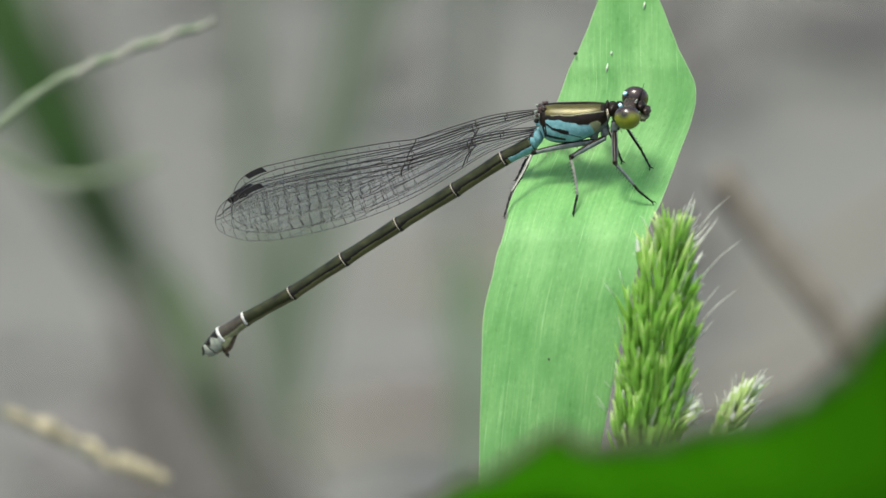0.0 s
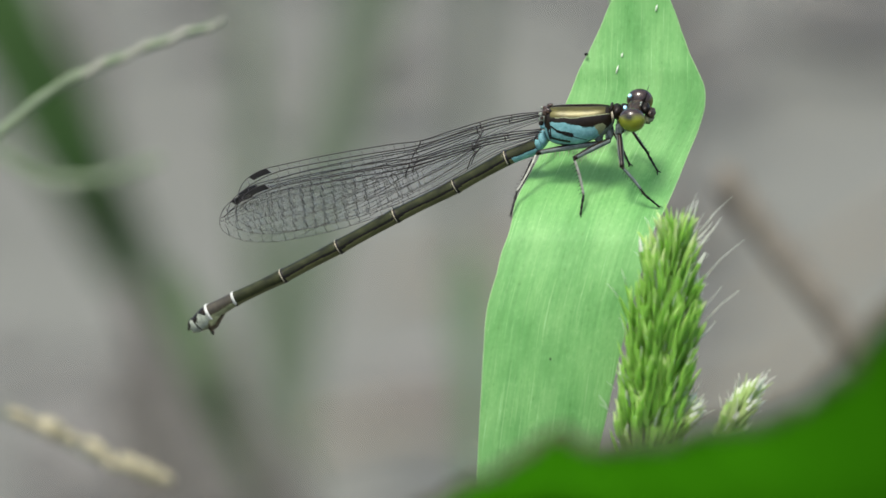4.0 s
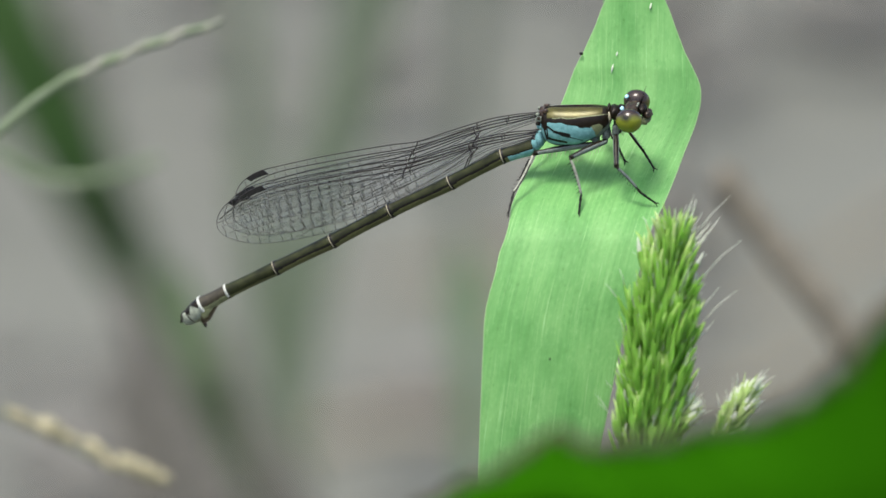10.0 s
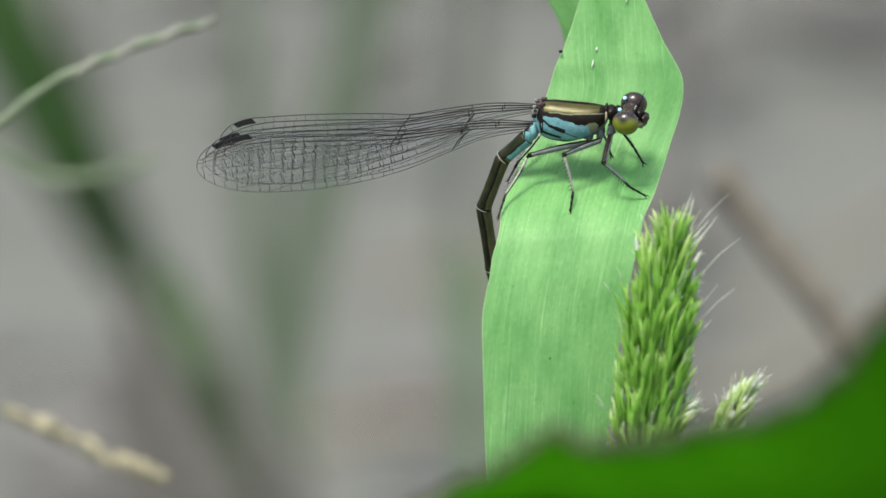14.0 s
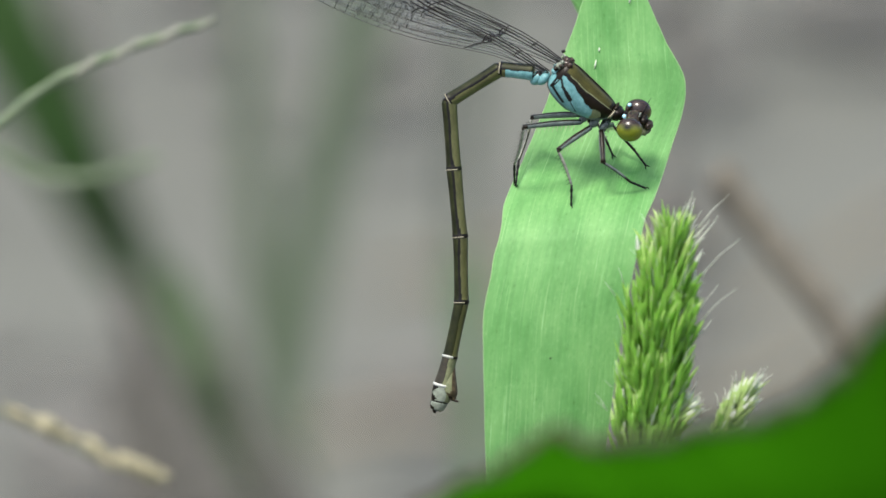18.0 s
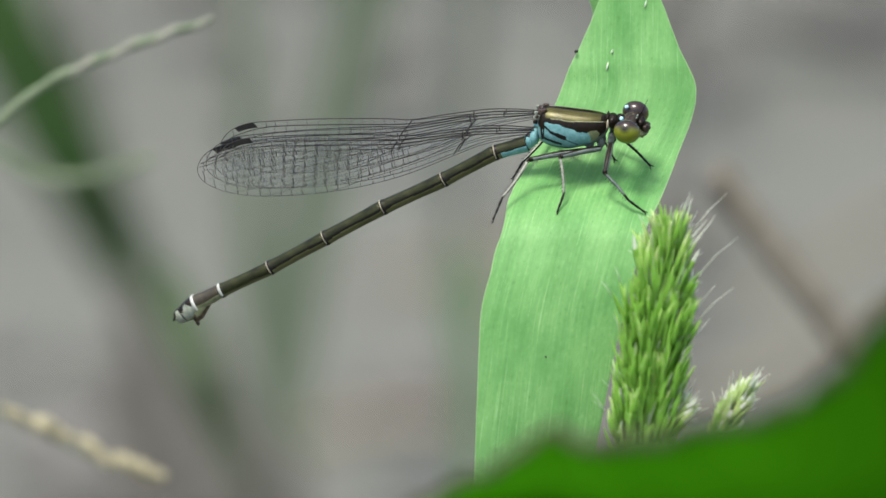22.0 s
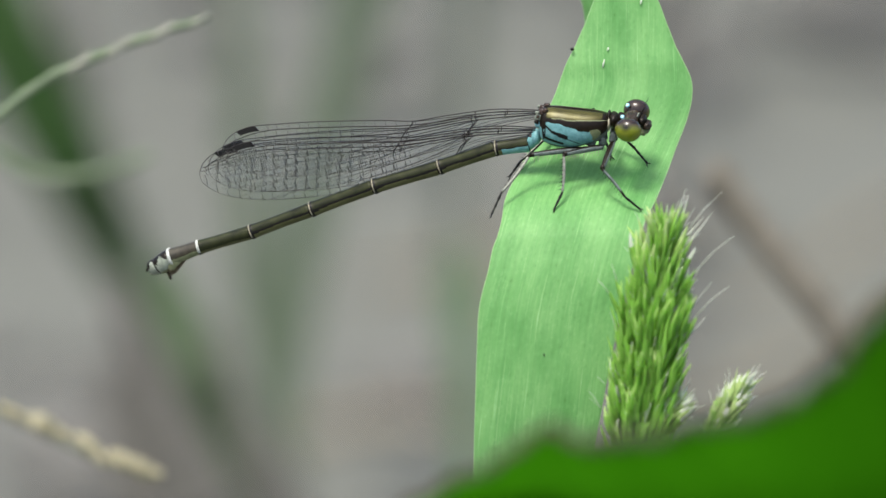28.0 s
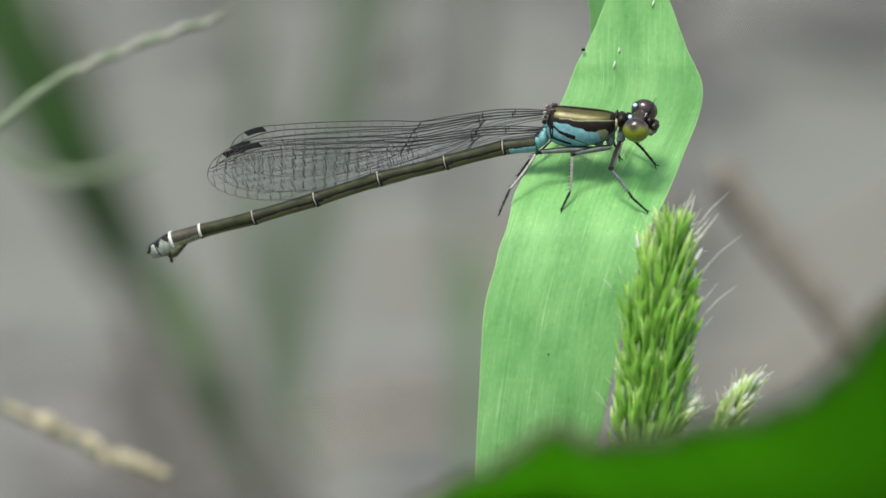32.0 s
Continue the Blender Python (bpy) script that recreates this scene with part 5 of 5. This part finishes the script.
JOINTS.append([
    (0, 35.7), (1, 33.3), (2, 31.9), (3, 30.6), (6, 28.5), (7, 29.1), (8, 27.7), (9, 27.7), (10, 29.7), (11, 28.7), (11.5, 43.6), (12, 56.0), (12.5, 58.6), (13, 72.2),
    (13.3, 80.8), (13.6, 90.8), (14, 96.8), (14.5, 106.8), (16.5, 105.8), (16.8, 95.8), (17, 94.8), (17.3, 80.4), (17.5, 74.1), (17.7, 78.8), (18, 75.3), (18.5, 93.3), (19, 69.2), (19.5, 58.7),
    (20, 52.2), (20.5, 34.7), (21, 31.8), (22, 28.0), (23, 27.3), (24, 26.5), (25, 24.8), (28, 20.5), (29, 20.8), (30, 20.0), (31, 19.2), (32, 19.2),
])

# how far the abdomen's plane swings to the viewer
SWING = [(0, 0), (12, 2), (13, 6), (13.6, 6), (14.5, 8), (16.8, 5), (17.3, -5), (17.7, -18), (18.5, -18), (19, -3), (19.5, 0), (20.5, 0), (32, 0)]
# the abdomen's root slips a little as the body rears
ROOT_SLIP = [(0, 0, 0), (16.5, 0, 0), (16.8, -0.3, -0.2), (17, -0.35, -0.1), (17.3, -0.25, 0.25), (18, -0.25, 0.3), (18.5, -0.1, 0.1), (19, 0, 0), (32, 0, 0)]
# the abdomen draws out a little as it rests
STRETCH = [(0, 0.006), (6, 0.012), (12, 0.012), (14, 0.0), (18, -0.005), (19, -0.022), (20, -0.01), (21, 0.01), (25, 0.012), (28, 0.02), (32, 0.018)]
WING_LIFT = [(0, -12.7), (1, -12.6), (2, -12.8), (3, -12.6), (6, -12.4), (7, -12.9), (8, -12.4), (9, -12.8), (10, -12.8), (11, -13.2), (12, -12.6), (13, -11.4), (13.5, -8.9), (14, -3.5), (14.5, -2.9), (16.5, 6.8), (16.8, 19.5), (17, 27.0), (17.3, 35.5), (17.5, 36.8), (17.7, 35.0), (18, 32.0), (18.2, 27.0), (18.5, 20.0), (19, 11.8), (19.5, 5.6), (20, 4.8), (20.5, 0.7), (21, -1.8), (22, -3.2), (23, -3.5), (24, -3.6), (25, -4.1), (28, -4.7), (29, -4.7), (30, -4.7), (31, -5.1), (32, -4.9)]
# feet on the blade at rest: right and up; rows of (time, right, up, away from the blade's face)
FEET = {
    "near_front": [(0, 12.3, 2.75, 0), (16.3, 12.3, 2.75, 0), (16.5, 12.5, 2.6, 0), (17.0, 12.5, 2.75, 0), (17.3, 12.3, 3.1, 0), (18.5, 12.2, 3.35, 0), (19.7, 12.1, 3.5, 0), (20.0, 12.3, 2.7, 0), (20.3, 11.9, 2.1, 0), (32, 11.75, 2.1, 0)],
    "near_middle": [(0, 7.65, 2.0, 0), (16.5, 7.9, 2.05, 0), (17.2, 7.85, 2.1, 0), (17.5, 7.85, 2.4, 0), (18.1, 7.85, 2.4, 0), (18.35, 7.1, 2.2, 0.4), (18.5, 6.6, 1.7, 0), (19.5, 6.5, 1.95, 0), (20.3, 6.8, 2.0, 0), (32, 6.75, 2.0, 0)],
    "near_hind": [(0, 3.65, 2.0, 0), (16.3, 3.65, 2.0, 0), (16.5, 3.95, 3.1, 0), (16.6, 2.0, 6.0, 2.0), (16.7, 0.8, 7.6, 2.5), (16.8, 0.6, 8.9, 2.5), (17.0, 0.8, 9.7, 2.0), (17.1, 2.0, 6.6, 1.5), (17.2, 3.2, 3.4, 0.4),
                  (17.3, 3.6, 2.7, 0.2), (17.5, 3.75, 2.5, 0), (17.75, 4.2, 3.4, 0), (18, 4.6, 3.9, 0), (18.5, 4.5, 3.7, 0), (19.7, 4.4, 3.6, 0), (20.2, 3.0, 1.4, 0), (24, 3.1, 1.7, 0), (32, 3.15, 1.8, 0)],
    "far_front": [(0, 12.25, 4.85, 0), (13, 12.25, 4.85, 0), (16.5, 12.65, 4.4, 0), (17, 12.5, 4.4, 0), (18, 12.4, 4.6, 0), (19, 12.3, 4.85, 0), (32, 12.3, 4.85, 0)],
    "far_middle": [(0, 10.6, 5.2, 0), (19.5, 10.5, 5.3, 0), (20.3, 10.2, 5.2, 0), (32, 10.2, 5.2, 0)],
    "far_hind": [(0, 4.35, 4.1, 0), (16.4, 4.35, 4.1, 0), (16.7, 4.9, 4.7, 0), (17.5, 4.7, 3.9, 0), (19.7, 4.7, 3.9, 0), (20.3, 4.2, 4.0, 0), (32, 4.2, 4.0, 0)],
}


def motions():
    sways = [
        (0, 0, -0.01), (0.5, 0.27, -0.01), (1, -0.63, -0.06), (1.5, -0.03, -0.01), (2, -0.52, -0.09), (2.5, 0.97, 0.07), (3, -1.03, -0.11), (3.5, 1.76, -0.01), (5.5, 0.82, 0),
        (6, 0.12, -0.08), (6.5, 0.4, -0.01), (7, 1.32, 0.02), (7.5, 0, -0.03), (8, 1, 0), (8.5, 2.89, 0.1), (9, 2.34, 0.05), (9.5, 0.24, -0.03), (10, 0.88, 0.02),
        (10.5, 0.39, 0.02), (11, 0.83, -0.01), (11.5, 0.58, -0.03), (12, 0.03, 0.02), (12.5, -1.29, -0.06), (13, -1.34, -0.03), (13.5, -2.57, -0.01), (14, -2.99, -0.06), (14.5, -3.71, -0.03),
        (16.5, -5.14, -0.08), (17, -3.54, 0.02), (17.5, -2.3, -0.06), (18, -2.58, -0.06), (18.5, -0.76, 0.05), (19, 0.65, -0.03), (19.5, 0.12, -0.06), (20, -0.95, -0.01), (20.5, -0.84, -0.03),
        (21, 0.65, -0.01), (21.5, 1.53, 0.02), (22, 0.7, 0.02), (22.5, 0.95, -0.01), (23, 0.44, 0.02), (23.5, -0.49, -0.06), (24, 0.45, -0.01), (24.5, 0.02, 0.03), (25, 0.21, 0.04),
        (25.5, 1.5, 0.13), (27.5, -0.51, 0.05), (28, 0.33, 0.11), (28.5, -0.76, 0.03), (29, 1.45, 0.1), (29.5, 0.15, 0.05), (30, 0.07, 0), (30.5, 1.6, 0.09), (31, 2.62, 0.16),
        (31.5, 2.05, 0.15), (32, 1.55, 0.05),
    ]
    walk(blade, [(t, blade_pose(a, s)) for t, a, s in sways])
    body_rows = [
        (0, perch(0, -0.04, 0)), (0.5, perch(0, -0.04, 0)), (1, perch(-0.1, 0.01, 0)), (1.5, perch(0, -0.04, 0)), (2, perch(-0.08, -0.02, 0)),
        (2.5, perch(0.12, -0.12, 0)), (3, perch(-0.15, 0.09, 0)), (3.5, perch(0.1, -0.04, 0)), (5.5, perch(-0.01, -0.26, 0)), (6, perch(-0.14, -0.21, 0)),
        (6.5, perch(-0.06, -0.18, 0.1)), (7, perch(0.02, -0.15, 0.1)), (7.5, perch(-0.08, -0.1, 0.2)), (8, perch(0.04, -0.18, 0.2)), (8.5, perch(0.25, -0.16, 0.2)),
        (9, perch(0.14, -0.13, 0.3)), (9.5, perch(-0.09, -0.19, 0.3)), (10, perch(0.01, -0.22, 0.3)), (10.5, perch(0.01, -0.19, 0.4)), (11, perch(-0.02, -0.24, 0.4)),
        (11.5, perch(-0.05, -0.22, 0.5)), (12, perch(0, -0.27, 0.5)), (12.5, perch(-0.13, -0.24, 1)), (13, perch(-0.12, -0.25, 1.5)), (13.5, perch(-0.07, -0.24, 3)),
        (14, perch(-0.15, -0.08, 6.6)), (14.5, perch(-0.08, -0.07, 7.1)), (16.5, perch(-0.19, 0.46, 16)), (16.8, perch(0.31, 1.25, 30)), (17, perch(0.44, 1.36, 38.7)),
        (17.3, perch(0.54, 1.84, 49)), (17.5, perch(0.47, 1.72, 50.5)), (17.7, perch(0.43, 1.97, 49.3)), (18, perch(0.26, 1.69, 47.5)), (18.5, perch(0.01, 0.71, 31.9)),
        (19, perch(-0.16, 0.41, 21.4)), (19.5, perch(-0.31, 0.23, 15.4)), (20, perch(-0.15, 0.08, 14.8)), (20.5, perch(-0.23, -0.22, 10.8)), (21, perch(-0.14, -0.33, 9.9)),
        (21.5, perch(0.01, -0.42, 9.2)), (22, perch(0.01, -0.54, 8.5)), (22.5, perch(-0.01, -0.51, 8.4)), (23, perch(-0.03, -0.59, 8.3)), (23.5, perch(-0.16, -0.55, 8.2)),
        (24, perch(-0.05, -0.53, 8.2)), (24.5, perch(-0.03, -0.55, 8.1)), (25, perch(0.03, -0.52, 8)), (25.5, perch(0.21, -0.66, 7.9)), (27.5, perch(0.22, -0.59, 7.6)),
        (28, perch(0.32, -0.64, 7.5)), (28.5, perch(0.19, -0.59, 7.5)), (29, perch(0.42, -0.67, 7.5)), (29.5, perch(0.27, -0.59, 7.5)), (30, perch(0.22, -0.59, 7.5)),
        (30.5, perch(0.37, -0.59, 7.5)), (31, perch(0.5, -0.62, 7.5)), (31.5, perch(0.48, -0.59, 7.5)), (32, perch(0.37, -0.64, 7.5)),
    ]
    walk(damselfly, body_rows)

    lean = [(t, a) for t, a, s in sways]
    slide = [(t, s) for t, a, s in sways]
    dips = [(t, (BODY_TURN.to_4x4().inverted() @ (STAGE.inverted() @ m)).to_euler().y) for t, m in body_rows]
    times = sorted({t for t, _ in body_rows} | {12.25, 12.75, 13.3, 13.6, 13.8, 14.2, 15.0, 15.5, 16.0, 16.6, 16.7, 16.9, 17.1, 17.2, 17.4, 17.6, 17.85, 18.25, 18.35, 18.75, 19.25, 19.75, 20.25, 26.5})
    spots = [(t, m.translation.copy()) for t, m in body_rows]
    poses = []
    for t in times:
        dip = lerp(dips, t)
        p = lerp(spots, t)
        poses.append((t, dip, Matrix.Translation(p) @ (STAGE.to_3x3() @ BODY_TURN @ Matrix.Rotation(dip, 3, "Y")).to_4x4()))

    chain = [[] for _ in tail]
    tips, head_rows, wing_rows = [], [], [[] for _ in wings]
    for t, dip, m in poses:
        back_turn = Matrix.Rotation(-dip, 3, "Y")
        sw = radians(lerp(SWING, t))
        up = Vector((0, -math.sin(sw), math.cos(sw)))
        p = TAIL_ROOT + Vector((lerp([(r[0], r[1]) for r in ROOT_SLIP], t), 0, lerp([(r[0], r[2]) for r in ROOT_SLIP], t)))
        for k, table in enumerate(JOINTS):
            a = radians(eased(table, t))
            d = back_turn @ (Vector((-math.cos(a), 0, 0)) - up * math.sin(a))
            z = back_turn @ (up * math.cos(a) - Vector((math.sin(a), 0, 0)))
            chain[k].append((t, along(p, p + d, z)))
            p = p + d * SEGMENTS[k] * (1 + lerp(STRETCH, t))
        tips.append((t, along(p, p + d, z) @ Matrix.Rotation(radians(lerp([(12, 12.0), (14, 2.0), (19, 2.0), (21, 12.0)], t)), 4, "Y")))
        look_down = min(math.degrees(dip), 7.0)
        head_rows.append((t, Matrix.Translation(NECK * MM) @ Matrix.Rotation(radians(look_down + 4) - dip, 4, "Y") @ Matrix.Rotation(radians(-4), 4, "Z") @ Matrix.Rotation(radians(7), 4, "X")))
        lift = lerp(WING_LIFT, t)
        for k, (w, name, y, rise) in enumerate(wings):
            drop = rise + lerp([(0, 0.0), (25, 0.3), (28, 1.0), (32, 1.1)], t)
            a = radians(-(lift + drop)) + dip
            root = WING_ROOT + Vector((-0.05 if name == "forewing" else -0.4, y * 0.6, 0.14 if name == "forewing" else -1.0))
            turn = Matrix.Rotation(-a, 4, "Y") @ Matrix.Rotation(math.pi, 4, "Z")
            wing_rows[k].append((t, Matrix.Translation(root * MM) @ turn @ Matrix.Rotation(radians(y * 3.5), 4, "Z")))
    for seg, rows in zip(tail, chain):
        walk(seg, rows)
    walk(tail_tip, tips)
    walk(head, head_rows)
    for (w, name, y, rise), rows in zip(wings, wing_rows):
        walk(w, rows)

    # the legs reach for their footholds on the swaying blade
    for (name, root, hint, a, b), (femur, tib, foot) in zip(LEGS, legs):
        f_rows, t_rows, k_rows = [], [], []
        marks = FEET[name]
        for t, dip, m in poses:
            u, v, off = (lerp([(r[0], r[i]) for r in marks], t) for i in (1, 2, 3))
            rest = at(u, v, blade_depth(v) - 0.22 - off)
            hold = blade_pose(lerp(lean, t), lerp(slide, t)) @ (rest - blade_base)
            target = (m.inverted() @ hold) * 1000.0
            tilt = Matrix.Rotation(-dip, 3, "Y")
            raised = lerp([(16.45, 0.0), (16.6, 1.7), (17.05, 1.7), (17.2, 0.0), (19.8, 0.0), (20.4, 1.2)], t) if name == "near_hind" else (lerp([(20, 0.0), (21, -0.2)], t) if name == "near_middle" else 0.0)
            pole = root + tilt @ (hint - root + Vector((0, 0, raised)))
            knee, toe = bend_leg(root, target, pole, a, b)
            shin_way = (toe - knee).normalized()
            kick = (knee - root) - shin_way * (knee - root).dot(shin_way)
            ankle = knee.lerp(toe, 0.66) + kick.normalized() * (-0.35 if name == "near_middle" else 0.2)
            up = (tilt @ Vector((0, 0, 1)))
            f_rows.append((t, along(root, knee, up)))
            t_rows.append((t, along(knee, ankle, (knee - root) * -1 + up * 0.3)))
            k_rows.append((t, along(ankle, toe, (knee - root) * -1 + up * 0.3)))
        walk(femur, f_rows)
        walk(tib, t_rows)
        walk(foot, k_rows)

    # dry stalks and the second leaf tip in the wind
    def nudged(base, du, dv, turn=0.0):
        return Matrix.Translation(base + (RIGHT * du + UP * dv) * MM) @ Matrix.Rotation(radians(turn), 4, AWAY)
    walk(twisted, [(t, nudged(twisted_base, du, 0.0)) for t, du in ((0, 0.0), (1, 0.05), (2, 0.05), (3, 0.2), (6, 0.55), (7, 0.45), (8, 0.3), (9, 0.0), (10, 0.35), (11, 0.25), (12, 0.15), (13, 0.15), (14, 0.1),
                                                                    (17, 0.0), (18, 0.05), (19, 0.05), (20, 0.0), (21, 0.05), (23, 0.0), (25, 0.0), (28, 0.05), (30, 0.2), (32, 0.35))])
    drift = [(0, 0.3, 5.0), (11, 0.3, 5.0), (12.5, 0.4, 2.6), (13.3, 0.3, 0.9), (14, -0.7, 0.15), (14.5, -0.7, -0.1), (16.5, -0.4, -0.2), (17, -0.2, -0.1), (17.7, 0.3, 0.0), (18.5, 0.6, 0.9), (20, 0.4, 1.3), (23, 0.0, 1.4), (25, 0.0, 1.4), (28, -0.2, 1.5), (31, -0.6, 1.75), (32, -0.6, 1.75)]
    sway = blade_pose(0, 0).inverted()
    walk(tip_leaf, [(t, blade_pose(a, s) @ sway @ nudged(tip_base, lerp([(r[0], r[1]) for r in drift], t), lerp([(r[0], r[2]) for r in drift], t))) for t, a, s in sways])


motions()
